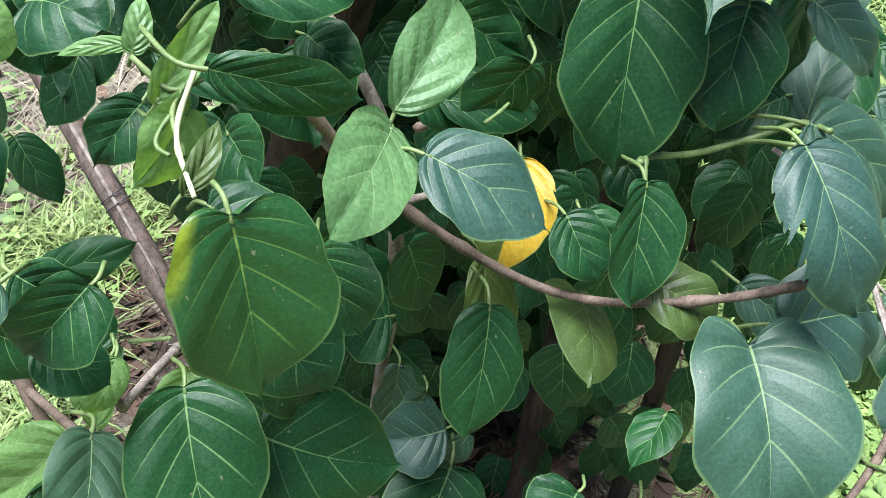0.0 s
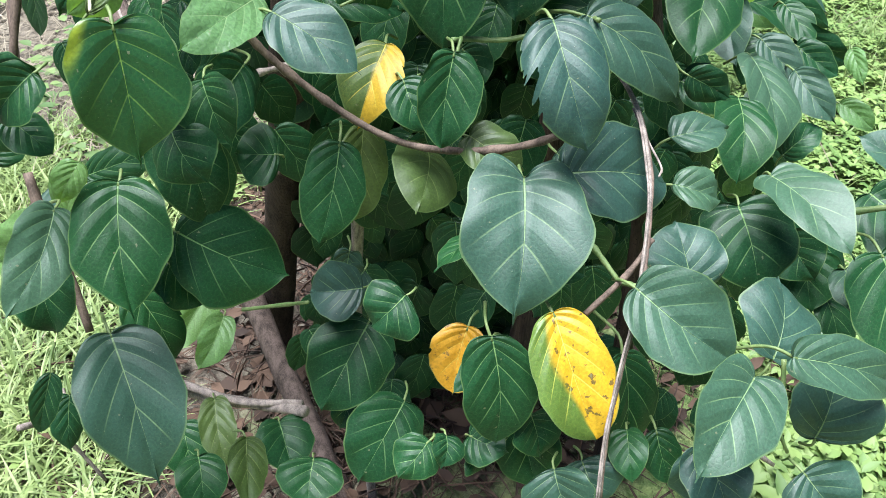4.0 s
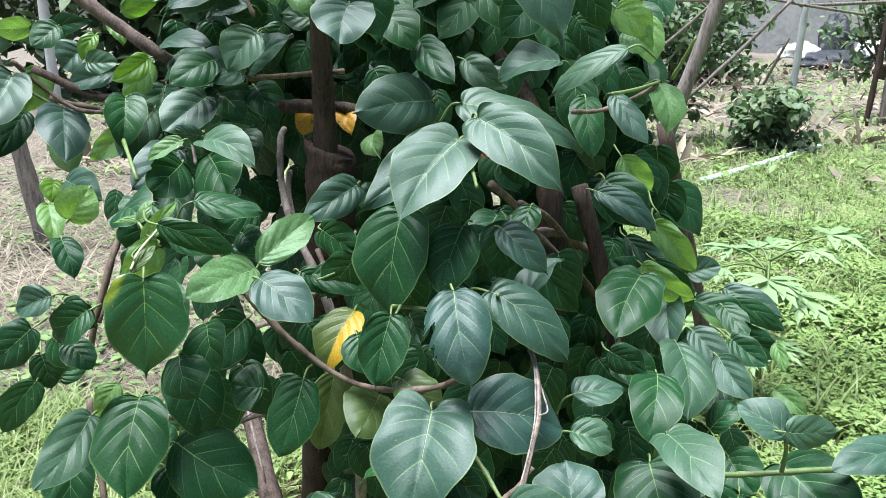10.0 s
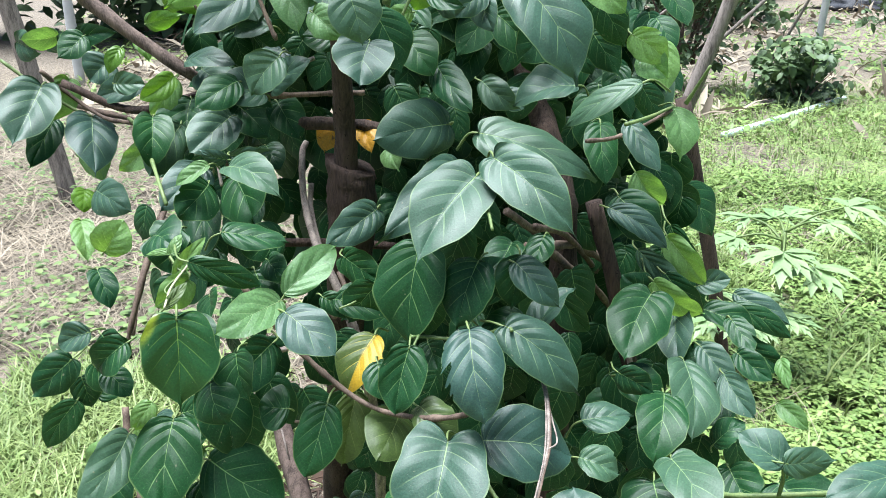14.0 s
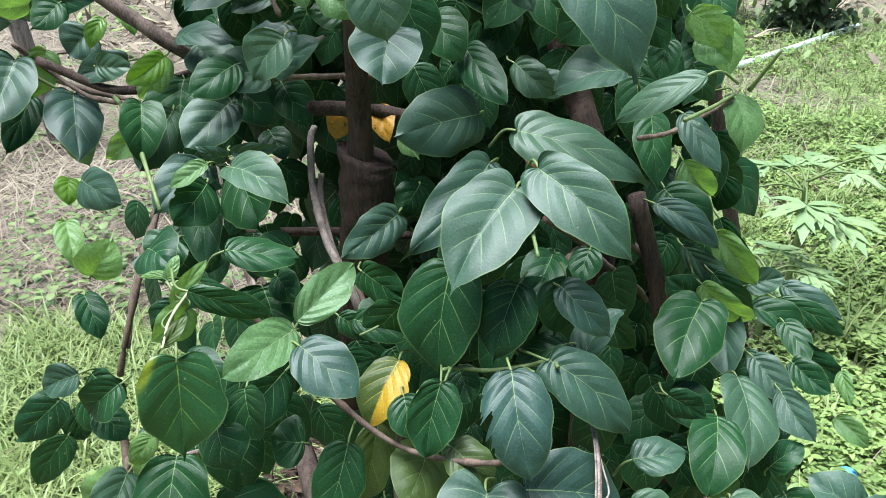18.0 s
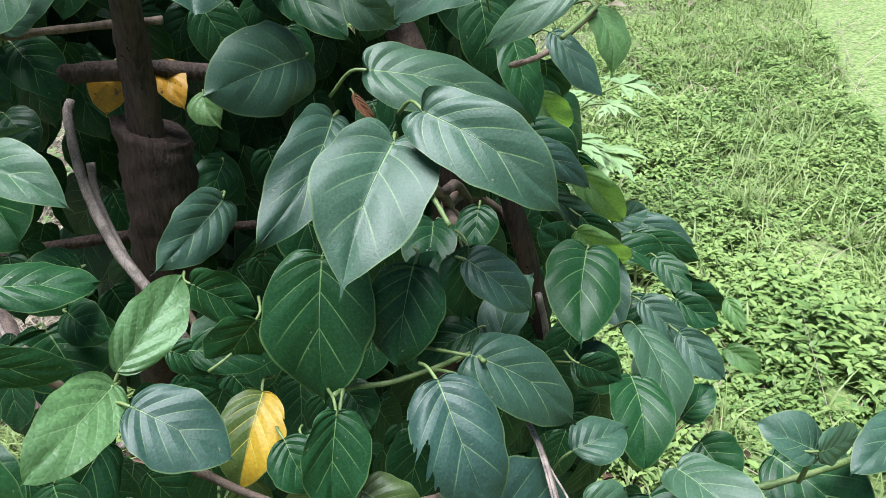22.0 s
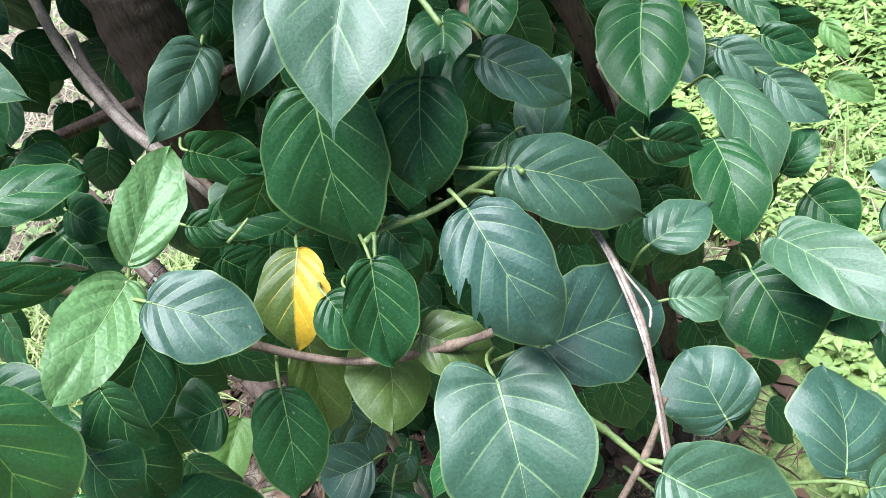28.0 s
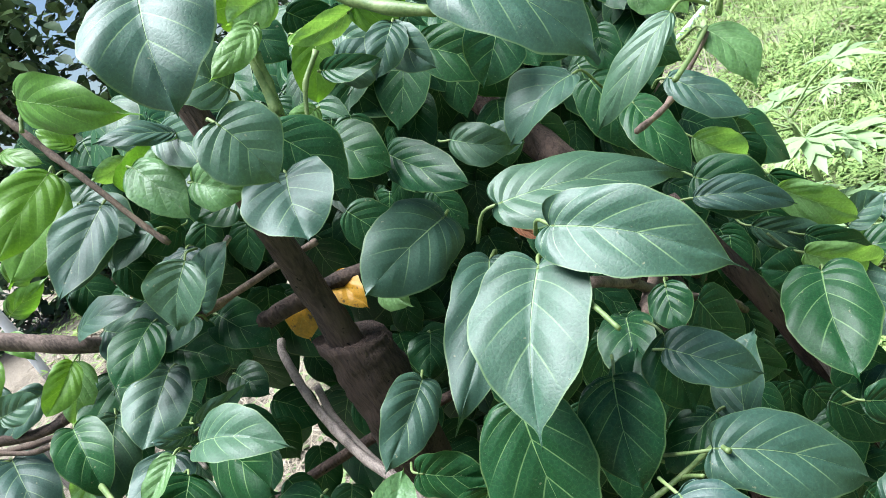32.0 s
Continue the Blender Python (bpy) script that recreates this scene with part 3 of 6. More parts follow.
leaf("blue", (0.515, 0.861, 0.662), (0.554, 0.808, 0.633), 0.051, (-0.62, -0.68, 0.39))
leaf("blue", (0.549, 0.923, 0.650), (0.606, 0.909, 0.612), 0.042, (0.01, -0.93, 0.36))
leaf("mid", (0.578, 0.959, 0.629), (0.631, 0.954, 0.610), 0.033, (0.17, -0.72, 0.67))
leaf("bright", (-0.278, 0.957, 0.808), (-0.306, 0.872, 0.765), 0.051, (0.55, -0.52, 0.65), 0.06, 0.11, (0.5, 0.6, 0.4))
leaf("blue", (-0.263, 0.948, 0.674), (-0.228, 0.862, 0.558), 0.091, (0.33, -0.71, 0.63), 0.10, 0.26, (0.5, 0.8, 0.38))
leaf("dark", (-0.306, 1.159, 0.538), (-0.276, 1.142, 0.430), 0.075, (0.69, -0.67, 0.29))
leaf("young", (-0.276, 1.471, 0.285), (-0.347, 1.378, 0.215), 0.064, (0.31, -0.71, 0.63))
leaf("dark", (-0.314, 0.975, 0.752), (-0.305, 0.942, 0.682), 0.057, (0.20, -0.87, 0.44))
leaf("pale", (-0.235, 1.131, 0.372), (-0.220, 1.056, 0.326), 0.047, (0.10, -0.51, 0.85))
leaf("mid", (-0.149, 1.076, 0.384), (-0.132, 1.013, 0.352), 0.074, (0.32, -0.35, 0.88))
leaf("dark", (-0.275, 1.107, 0.358), (-0.258, 1.053, 0.306), 0.065, (0.24, -0.63, 0.74))
leaf("dark", (0.092, 0.836, 0.654), (0.104, 0.799, 0.600), 0.058, (-0.19, -0.84, 0.51))
leaf("mid", (0.105, 0.893, 0.785), (0.147, 0.884, 0.766), 0.036, (0.09, -0.80, 0.60))
leaf("blue", (-0.033, 1.125, 0.580), (-0.088, 1.108, 0.552), 0.053, (0.16, -0.96, 0.24))
leaf("blue", (-0.049, 1.166, 0.578), (-0.076, 1.150, 0.503), 0.048, (0.20, -0.97, 0.14))
leaf("blue", (-0.004, 1.076, 0.573), (-0.032, 1.068, 0.547), 0.028, (-0.01, -0.95, 0.33))
leaf("dark", (0.171, 0.835, 0.723), (0.170, 0.800, 0.628), 0.051, (0.28, -0.90, 0.33))
leaf("pale", (-0.027, 1.034, 0.829), (-0.041, 0.994, 0.749), 0.050, (0.35, -0.86, 0.37))
leaf("blue", (0.216, 0.759, 0.694), (0.235, 0.731, 0.660), 0.073, (-0.03, -0.79, 0.61))
leaf("dark", (0.193, 0.792, 0.679), (0.207, 0.766, 0.637), 0.032, (-0.17, -0.86, 0.48))
leaf("blue", (0.214, 0.756, 0.702), (0.229, 0.717, 0.662), 0.052, (-0.19, -0.74, 0.64))
leaf("blue", (0.282, 0.729, 0.698), (0.313, 0.701, 0.666), 0.063, (-0.12, -0.80, 0.59))
leaf("orange", (0.054, 0.898, 0.704), (0.038, 0.869, 0.650), 0.051, (-0.41, -0.75, 0.52), None, None, (0.5, 0.3, 0.45))
leaf("mid", (0.046, 0.821, 0.653), (0.076, 0.800, 0.654), 0.042, (-0.31, -0.40, 0.87))
leaf("blue", (-0.035, 1.053, 0.618), (-0.094, 1.066, 0.606), 0.064, (-0.29, -0.66, 0.69))
leaf("dark", (-0.000, 0.896, 0.747), (-0.032, 0.888, 0.719), 0.059, (-0.31, -0.77, 0.57))
leaf("dark", (0.096, 0.818, 0.677), (0.102, 0.796, 0.647), 0.048, (0.37, -0.72, 0.59))
leaf("mid", (0.025, 0.807, 0.673), (0.019, 0.786, 0.658), 0.030, (0.35, -0.62, 0.71))
leaf("blue", (0.132, 0.783, 0.659), (0.143, 0.756, 0.631), 0.059, (-0.08, -0.74, 0.67))
leaf("mid", (-0.097, 0.946, 0.475), (-0.104, 0.899, 0.453), 0.072, (0.08, -0.43, 0.90))
leaf("dark", (-0.225, 0.977, 0.453), (-0.218, 0.924, 0.422), 0.056, (0.27, -0.46, 0.84))
leaf("pale", (-0.169, 0.973, 0.484), (-0.166, 0.909, 0.447), 0.049, (0.63, -0.37, 0.69))
leaf("young", (-0.213, 1.177, 0.474), (-0.246, 1.125, 0.433), 0.044, (0.37, -0.71, 0.61))
leaf("dark", (-0.294, 0.886, 0.693), (-0.313, 0.867, 0.639), 0.024, (0.25, -0.94, 0.23))
leaf("dark", (0.200, 1.133, 0.939), (0.258, 1.127, 0.868), 0.042, (-0.13, -0.99, -0.02), None, None, (0.4, 0.7, 0.4))
leaf("young", (0.352, 1.240, 0.896), (0.428, 1.244, 0.847), 0.043, (-0.08, -0.97, -0.21))
leaf("mid", (0.500, 1.380, 0.801), (0.593, 1.350, 0.761), 0.037, (-0.17, -0.93, 0.31))
leaf("mid", (0.468, 1.211, 0.806), (0.511, 1.178, 0.782), 0.037, (-0.24, -0.75, 0.62))
leaf("young", (0.378, 1.306, 0.939), (0.435, 1.287, 0.872), 0.042, (-0.34, -0.94, -0.01))
leaf("dark", (0.289, 1.084, 0.840), (0.335, 1.077, 0.816), 0.039, (-0.11, -0.99, 0.12))
leaf("bright", (0.434, 1.145, 0.810), (0.468, 1.095, 0.772), 0.041, (-0.40, -0.71, 0.58), 0.11, 0.20)
leaf("young", (0.521, 1.176, 0.750), (0.555, 1.145, 0.727), 0.028, (-0.37, -0.78, 0.50))
leaf("young", (0.479, 1.420, 0.786), (0.546, 1.381, 0.753), 0.039, (-0.42, -0.89, 0.19))
leaf("dark", (0.418, 1.092, 0.737), (0.456, 1.100, 0.767), 0.036, (-0.43, -0.58, 0.69))
leaf("young", (0.518, 1.185, 0.813), (0.521, 1.148, 0.787), 0.023, (-0.77, -0.42, 0.48))
leaf("young", (0.354, 1.069, 0.729), (0.377, 1.059, 0.712), 0.041, (-0.22, -0.94, 0.25))
leaf("dark", (0.393, 1.006, 0.699), (0.415, 0.962, 0.669), 0.059, (-0.61, -0.63, 0.48))
leaf("mid", (0.347, 1.248, 0.869), (0.308, 1.250, 0.901), 0.047, (0.10, -0.98, 0.19))
leaf("mid", (0.376, 1.282, 0.891), (0.442, 1.296, 0.817), 0.041, (0.18, -0.98, -0.03))
leaf("bright", (0.516, 1.420, 0.804), (0.600, 1.371, 0.771), 0.043, (-0.28, -0.81, 0.51), 0.08, 0.07)
leaf("mid", (0.450, 1.345, 0.809), (0.529, 1.323, 0.763), 0.051, (0.22, -0.67, 0.71))
leaf("blue", (0.296, 1.211, 1.124), (0.336, 1.171, 1.068), 0.038, (0.11, -0.77, 0.63), None, None, (0.3, 0.7, 0.4))
leaf("dark", (0.263, 1.226, 1.118), (0.270, 1.177, 1.049), 0.046, (0.21, -0.78, 0.58))
leaf("blue", (0.289, 1.278, 0.989), (0.370, 1.253, 0.939), 0.037, (-0.24, -0.75, 0.62))
leaf("mid", (0.487, 1.247, 0.809), (0.548, 1.213, 0.780), 0.040, (-0.41, -0.89, 0.18))
leaf("young", (0.315, 1.255, 1.202), (0.345, 1.231, 1.173), 0.043, (-0.45, -0.86, 0.23))
leaf("young", (0.296, 1.241, 1.227), (0.343, 1.231, 1.194), 0.043, (-0.22, -0.98, -0.02))
leaf("young", (0.329, 1.330, 1.026), (0.378, 1.336, 0.975), 0.050, (-0.03, -0.99, -0.16))
leaf("young", (0.336, 1.264, 1.215), (0.344, 1.237, 1.154), 0.040, (-0.08, -0.91, 0.40))
leaf("grey", (0.138, 1.237, 1.293), (0.242, 1.210, 1.305), 0.045, (-0.18, -0.90, -0.40))
leaf("young", (0.236, 1.249, 1.291), (0.290, 1.245, 1.248), 0.046, (0.18, -0.93, 0.32))
leaf("grey", (0.114, 1.214, 1.280), (0.078, 1.195, 1.247), 0.035, (0.16, -0.93, 0.34))
leaf("lemon", (0.265, 1.269, 1.312), (0.303, 1.266, 1.295), 0.051, (-0.15, -0.98, -0.16))
leaf("lemon", (0.179, 1.248, 1.307), (0.219, 1.253, 1.345), 0.050, (0.20, -0.98, -0.09))
leaf("lemon", (0.094, 1.258, 1.309), (0.138, 1.223, 1.290), 0.051, (-0.67, -0.68, -0.29))
leaf("dark", (0.014, 1.242, 1.221), (0.053, 1.211, 1.176), 0.056, (0.04, -0.81, 0.58))
leaf("dark", (0.054, 1.242, 1.186), (0.105, 1.175, 1.137), 0.044, (-0.33, -0.71, 0.63))
leaf("grey", (0.110, 1.274, 1.162), (0.164, 1.260, 1.127), 0.040, (-0.07, -0.96, 0.27))
leaf("blue", (0.133, 1.281, 1.142), (0.169, 1.269, 1.125), 0.040, (0.09, -0.70, 0.71))
leaf("bright", (0.058, 1.226, 1.272), (0.098, 1.207, 1.256), 0.042, (-0.39, -0.91, 0.14), 0.05, 0.10)
leaf("grey", (-0.024, 1.190, 1.301), (-0.064, 1.190, 1.339), 0.057, (0.31, -0.90, 0.32))
leaf("lemon", (0.052, 1.247, 1.301), (0.025, 1.236, 1.253), 0.043, (0.29, -0.96, 0.07))
leaf("dark", (0.125, 1.269, 1.250), (0.178, 1.250, 1.192), 0.051, (-0.04, -0.96, 0.28))
leaf("dark", (0.198, 1.262, 1.234), (0.156, 1.239, 1.192), 0.058, (0.20, -0.93, 0.32))
leaf("blue", (-0.501, 1.413, 1.075), (-0.463, 1.324, 1.004), 0.077, (0.56, -0.36, 0.75))
leaf("grey", (-0.564, 1.397, 1.126), (-0.575, 1.305, 1.049), 0.086, (0.31, -0.64, 0.71))
leaf("dark", (-0.567, 1.423, 1.069), (-0.570, 1.333, 1.011), 0.048, (0.57, -0.46, 0.68))
leaf("grey", (-0.452, 1.400, 1.163), (-0.482, 1.383, 1.133), 0.064, (0.35, -0.67, 0.65))
leaf("grey", (-0.389, 1.360, 1.136), (-0.463, 1.349, 1.115), 0.040, (0.24, -0.88, 0.41))
leaf("young", (-0.321, 1.319, 1.152), (-0.357, 1.302, 1.101), 0.038, (0.37, -0.93, 0.05))
leaf("young", (-0.541, 1.436, 1.130), (-0.558, 1.402, 1.069), 0.051, (0.73, -0.67, 0.16))
leaf("young", (-0.517, 1.465, 1.054), (-0.481, 1.382, 0.976), 0.065, (-0.23, -0.71, 0.66))
leaf("grey", (-0.310, 1.290, 1.092), (-0.334, 1.220, 1.036), 0.059, (0.70, -0.58, 0.42))
leaf("young", (-0.374, 1.346, 1.055), (-0.425, 1.319, 1.014), 0.038, (0.33, -0.92, 0.20))
leaf("grey", (-0.227, 1.262, 1.112), (-0.268, 1.201, 1.073), 0.064, (0.41, -0.45, 0.80))
leaf("grey", (-0.290, 1.339, 1.162), (-0.220, 1.283, 1.128), 0.060, (-0.25, -0.50, 0.83))
leaf("grey", (-0.306, 1.325, 1.175), (-0.220, 1.289, 1.176), 0.039, (-0.24, -0.56, 0.79))
leaf("grey", (-0.149, 1.243, 1.195), (-0.187, 1.231, 1.146), 0.059, (0.20, -0.74, 0.64))
leaf("grey", (-0.173, 1.281, 1.145), (-0.105, 1.246, 1.192), 0.047, (-0.30, -0.80, 0.52))
leaf("dark", (-0.234, 1.308, 1.119), (-0.184, 1.282, 1.078), 0.064, (0.08, -0.79, 0.60))
leaf("dark", (-0.179, 1.323, 1.120), (-0.139, 1.291, 1.071), 0.051, (0.18, -0.76, 0.62))
leaf("grey", (-0.193, 1.279, 1.272), (-0.263, 1.231, 1.219), 0.058, (0.16, -0.83, 0.54))
leaf("lemon", (-0.276, 1.350, 1.248), (-0.338, 1.349, 1.286), 0.053, (0.34, -0.78, 0.53))
leaf("grey", (-0.221, 1.310, 1.281), (-0.184, 1.281, 1.232), 0.056, (0.27, -0.73, 0.63))
leaf("young", (-0.149, 1.273, 1.287), (-0.119, 1.230, 1.222), 0.047, (0.11, -0.80, 0.59))
leaf("bright", (-0.112, 1.278, 1.302), (-0.069, 1.237, 1.248), 0.044, (-0.14, -0.84, 0.53), 0.11, 0.22)
leaf("lemon", (-0.229, 1.316, 1.314), (-0.310, 1.279, 1.250), 0.066, (0.05, -0.89, 0.45))
leaf("young", (-0.626, 1.474, 1.265), (-0.531, 1.445, 1.280), 0.031, (-0.26, -0.94, -0.22))
leaf("young", (-0.545, 1.434, 1.196), (-0.593, 1.407, 1.193), 0.038, (0.48, -0.81, -0.34))
leaf("mid", (-0.503, 1.431, 1.197), (-0.534, 1.398, 1.166), 0.049, (0.27, -0.78, 0.57))
leaf("lemon", (-0.424, 1.382, 1.186), (-0.441, 1.364, 1.147), 0.027, (0.11, -0.92, 0.37))
leaf("lemon", (-0.392, 1.372, 1.204), (-0.364, 1.338, 1.172), 0.025, (0.26, -0.53, 0.81))
leaf("grey", (-0.623, 1.449, 1.184), (-0.578, 1.431, 1.169), 0.051, (-0.38, -0.92, -0.04))
leaf("dark", (-0.270, 1.221, 1.026), (-0.241, 1.147, 0.949), 0.053, (0.03, -0.72, 0.70))
leaf("dark", (-0.202, 1.329, 1.055), (-0.174, 1.297, 1.026), 0.042, (0.15, -0.59, 0.79))
leaf("dark", (-0.363, 1.353, 1.062), (-0.365, 1.298, 1.019), 0.034, (0.35, -0.58, 0.73))
leaf("grey", (-0.462, 1.318, 0.985), (-0.397, 1.290, 0.961), 0.059, (-0.22, -0.88, 0.42))
leaf("young", (-0.428, 1.200, 0.979), (-0.404, 1.158, 0.935), 0.034, (0.47, -0.50, 0.73))
leaf("young", (-0.299, 1.005, 1.012), (-0.278, 1.022, 1.046), 0.044, (0.48, -0.86, 0.16))
leaf("young", (-0.215, 0.989, 0.992), (-0.180, 1.005, 1.034), 0.018, (0.10, -0.96, 0.27))
leaf("young", (-0.200, 0.990, 0.988), (-0.230, 0.959, 0.967), 0.040, (0.68, -0.73, 0.09))
leaf("grey", (-0.280, 0.917, 0.958), (-0.316, 0.913, 0.942), 0.032, (-0.08, -0.91, 0.41))
leaf("dark", (-0.281, 0.939, 0.944), (-0.250, 0.938, 0.917), 0.039, (0.11, -0.98, 0.17))
leaf("mid", (-0.313, 0.931, 0.918), (-0.359, 0.916, 0.877), 0.042, (0.14, -0.97, 0.19))
leaf("dark", (-0.309, 0.960, 0.896), (-0.271, 0.954, 0.874), 0.040, (-0.07, -0.99, 0.14))
leaf("dark", (-0.339, 0.985, 0.864), (-0.335, 0.988, 0.820), 0.033, (0.41, -0.91, -0.02))
leaf("young", (-0.266, 0.998, 0.825), (-0.293, 0.989, 0.790), 0.028, (0.17, -0.98, 0.09))
leaf("dark", (-0.344, 0.976, 0.837), (-0.384, 0.962, 0.778), 0.038, (0.23, -0.97, 0.07))
leaf("mid", (-0.251, 0.930, 0.940), (-0.286, 0.926, 0.905), 0.040, (-0.14, -0.96, 0.26))
leaf("mid", (-0.280, 0.938, 0.900), (-0.254, 0.929, 0.875), 0.034, (0.47, -0.56, 0.68))
leaf("young", (-0.262, 0.993, 0.828), (-0.283, 0.978, 0.797), 0.026, (0.29, -0.91, 0.30))
leaf("dark", (-0.329, 0.995, 0.831), (-0.309, 1.018, 0.861), 0.036, (0.40, -0.83, 0.39))
leaf("dark", (-0.310, 1.005, 0.990), (-0.288, 0.980, 0.953), 0.032, (0.54, -0.50, 0.68))
leaf("mid", (-0.203, 0.960, 0.745), (-0.172, 0.947, 0.703), 0.056, (0.53, -0.61, 0.59))
leaf("dark", (-0.306, 0.924, 0.623), (-0.310, 0.896, 0.575), 0.030, (0.45, -0.79, 0.42))
leaf("young", (-0.298, 0.984, 0.773), (-0.360, 0.983, 0.728), 0.055, (-0.34, -0.79, 0.50))
leaf("mid", (-0.324, 1.222, 0.604), (-0.350, 1.274, 0.626), 0.052, (0.19, -0.30, 0.93))
leaf("young", (-0.282, 0.984, 0.779), (-0.266, 1.017, 0.809), 0.021, (-0.08, -0.65, 0.76))
leaf("dark", (-0.404, 1.378, 0.564), (-0.287, 1.381, 0.602), 0.052, (-0.15, -0.85, 0.51))
leaf("blue", (-0.401, 1.280, 0.622), (-0.382, 1.241, 0.612), 0.063, (-0.35, -0.39, 0.85))
leaf("dark", (-0.185, 1.008, 0.963), (-0.174, 0.974, 0.949), 0.039, (-0.64, -0.48, 0.60))
leaf("dark", (-0.135, 1.073, 0.981), (-0.104, 1.049, 0.966), 0.035, (-0.30, -0.73, 0.62))
leaf("dark", (-0.100, 0.996, 0.825), (-0.136, 0.994, 0.829), 0.056, (0.10, -0.72, 0.69))
leaf("mid", (0.006, 0.993, 0.893), (0.023, 0.966, 0.858), 0.040, (0.01, -0.79, 0.62))
leaf("mid", (-0.223, 1.022, 0.975), (-0.252, 1.012, 0.945), 0.031, (-0.07, -0.92, 0.38))
leaf("mid", (-0.217, 1.059, 0.983), (-0.136, 1.026, 0.972), 0.024, (-0.32, -0.90, 0.30))
leaf("mid", (-0.174, 0.954, 0.881), (-0.147, 0.925, 0.845), 0.056, (-0.20, -0.83, 0.52))
leaf("mid", (-0.190, 0.961, 0.776), (-0.099, 0.956, 0.724), 0.087, (0.29, -0.76, 0.59), None, None, (0.2, 0.5, 0.45))
leaf("blue", (0.136, 0.975, 0.828), (0.202, 0.937, 0.788), 0.041, (-0.26, -0.88, 0.40))
leaf("mid", (0.170, 1.034, 0.935), (0.117, 1.032, 0.912), 0.038, (-0.33, -0.49, 0.80))
leaf("mid", (-0.005, 1.103, 0.926), (-0.049, 1.068, 0.906), 0.062, (-0.05, -0.45, 0.89))
leaf("dark", (-0.047, 1.088, 0.982), (0.002, 1.077, 0.954), 0.042, (-0.12, -0.98, 0.17))
leaf("blue", (-0.015, 1.153, 1.020), (-0.076, 1.104, 0.985), 0.048, (0.38, -0.80, 0.46))
leaf("blue", (0.158, 1.027, 1.004), (0.208, 1.009, 0.959), 0.041, (0.20, -0.81, 0.55))
leaf("dark", (0.193, 1.104, 1.010), (0.182, 1.078, 0.978), 0.036, (-0.29, -0.70, 0.65))
leaf("dark", (0.109, 1.032, 0.961), (0.146, 1.063, 0.996), 0.035, (-0.01, -0.74, 0.67))
leaf("dark", (0.155, 1.113, 0.996), (0.127, 1.058, 0.964), 0.047, (-0.14, -0.43, 0.89))
leaf("mid", (0.299, 1.122, 0.814), (0.355, 1.110, 0.789), 0.054, (0.14, -0.73, 0.67))
leaf("mid", (0.059, 1.033, 0.900), (0.074, 1.002, 0.879), 0.041, (-0.44, -0.63, 0.63))
leaf("dark", (-0.273, 1.081, 1.005), (-0.235, 1.047, 1.001), 0.060, (-0.37, -0.51, 0.78))
leaf("mid", (-0.198, 0.962, 0.952), (-0.154, 0.937, 0.924), 0.047, (0.21, -0.54, 0.82))
leaf("dark", (-0.316, 1.366, 1.074), (-0.354, 1.345, 1.058), 0.059, (0.17, -0.77, 0.62))
leaf("mid", (-0.322, 1.342, 1.069), (-0.343, 1.267, 1.019), 0.047, (0.54, -0.56, 0.62))
leaf("blue", (-0.258, 1.233, 1.046), (-0.300, 1.164, 1.006), 0.059, (0.35, -0.62, 0.70))
leaf("dark", (-0.252, 1.105, 1.006), (-0.271, 1.085, 0.981), 0.056, (0.02, -0.79, 0.61))
leaf("mid", (0.044, 1.059, 0.948), (0.047, 1.036, 0.910), 0.027, (-0.20, -0.85, 0.49))
leaf("dark", (-0.127, 1.115, 0.994), (-0.168, 1.071, 0.994), 0.051, (0.65, -0.60, 0.47))
leaf("mid", (-0.071, 1.067, 0.938), (-0.036, 1.064, 0.911), 0.029, (0.29, -0.85, 0.45))
leaf("grey", (-0.029, 1.122, 1.387), (-0.044, 1.073, 1.303), 0.092, (0.26, -0.54, 0.80), 0.12, 0.18)
leaf("lemon", (-0.200, 1.282, 1.386), (-0.098, 1.204, 1.319), 0.051, (-0.55, -0.83, 0.13))
leaf("lemon", (-0.208, 1.262, 1.319), (-0.270, 1.200, 1.274), 0.051, (0.58, -0.77, 0.27))
leaf("young", (0.039, 1.260, 1.350), (-0.004, 1.228, 1.345), 0.042, (0.59, -0.81, 0.06))
leaf("young", (0.017, 1.212, 1.333), (-0.033, 1.179, 1.313), 0.028, (0.42, -0.83, 0.36))
leaf("grey", (-0.096, 1.259, 1.293), (-0.153, 1.234, 1.320), 0.027, (0.31, -0.72, 0.62))
leaf("young", (0.090, 1.248, 1.305), (0.031, 1.227, 1.307), 0.025, (0.32, -0.89, -0.32))
leaf("dark", (0.044, 1.217, 1.276), (0.094, 1.190, 1.261), 0.023, (-0.39, -0.87, 0.31))
leaf("blue", (0.109, 1.227, 1.274), (0.127, 1.195, 1.231), 0.037, (-0.42, -0.80, 0.43))
leaf("blue", (-0.214, 1.332, 1.273), (-0.274, 1.284, 1.214), 0.047, (0.61, -0.79, 0.01))
leaf("young", (-0.145, 1.333, 1.289), (-0.177, 1.316, 1.286), 0.027, (0.47, -0.87, -0.15))
leaf("young", (-0.108, 1.296, 1.280), (-0.151, 1.276, 1.267), 0.032, (0.33, -0.90, 0.28))
leaf("mid", (-0.204, 1.359, 1.294), (-0.255, 1.348, 1.300), 0.033, (0.25, -0.90, 0.36))
leaf("young", (0.020, 1.271, 1.249), (-0.019, 1.246, 1.241), 0.030, (0.51, -0.84, 0.18))
leaf("mid", (-0.086, 1.297, 1.211), (-0.131, 1.286, 1.215), 0.042, (0.26, -0.79, 0.56))
leaf("mid", (-0.156, 1.317, 1.216), (-0.204, 1.301, 1.224), 0.038, (0.33, -0.95, 0.00))
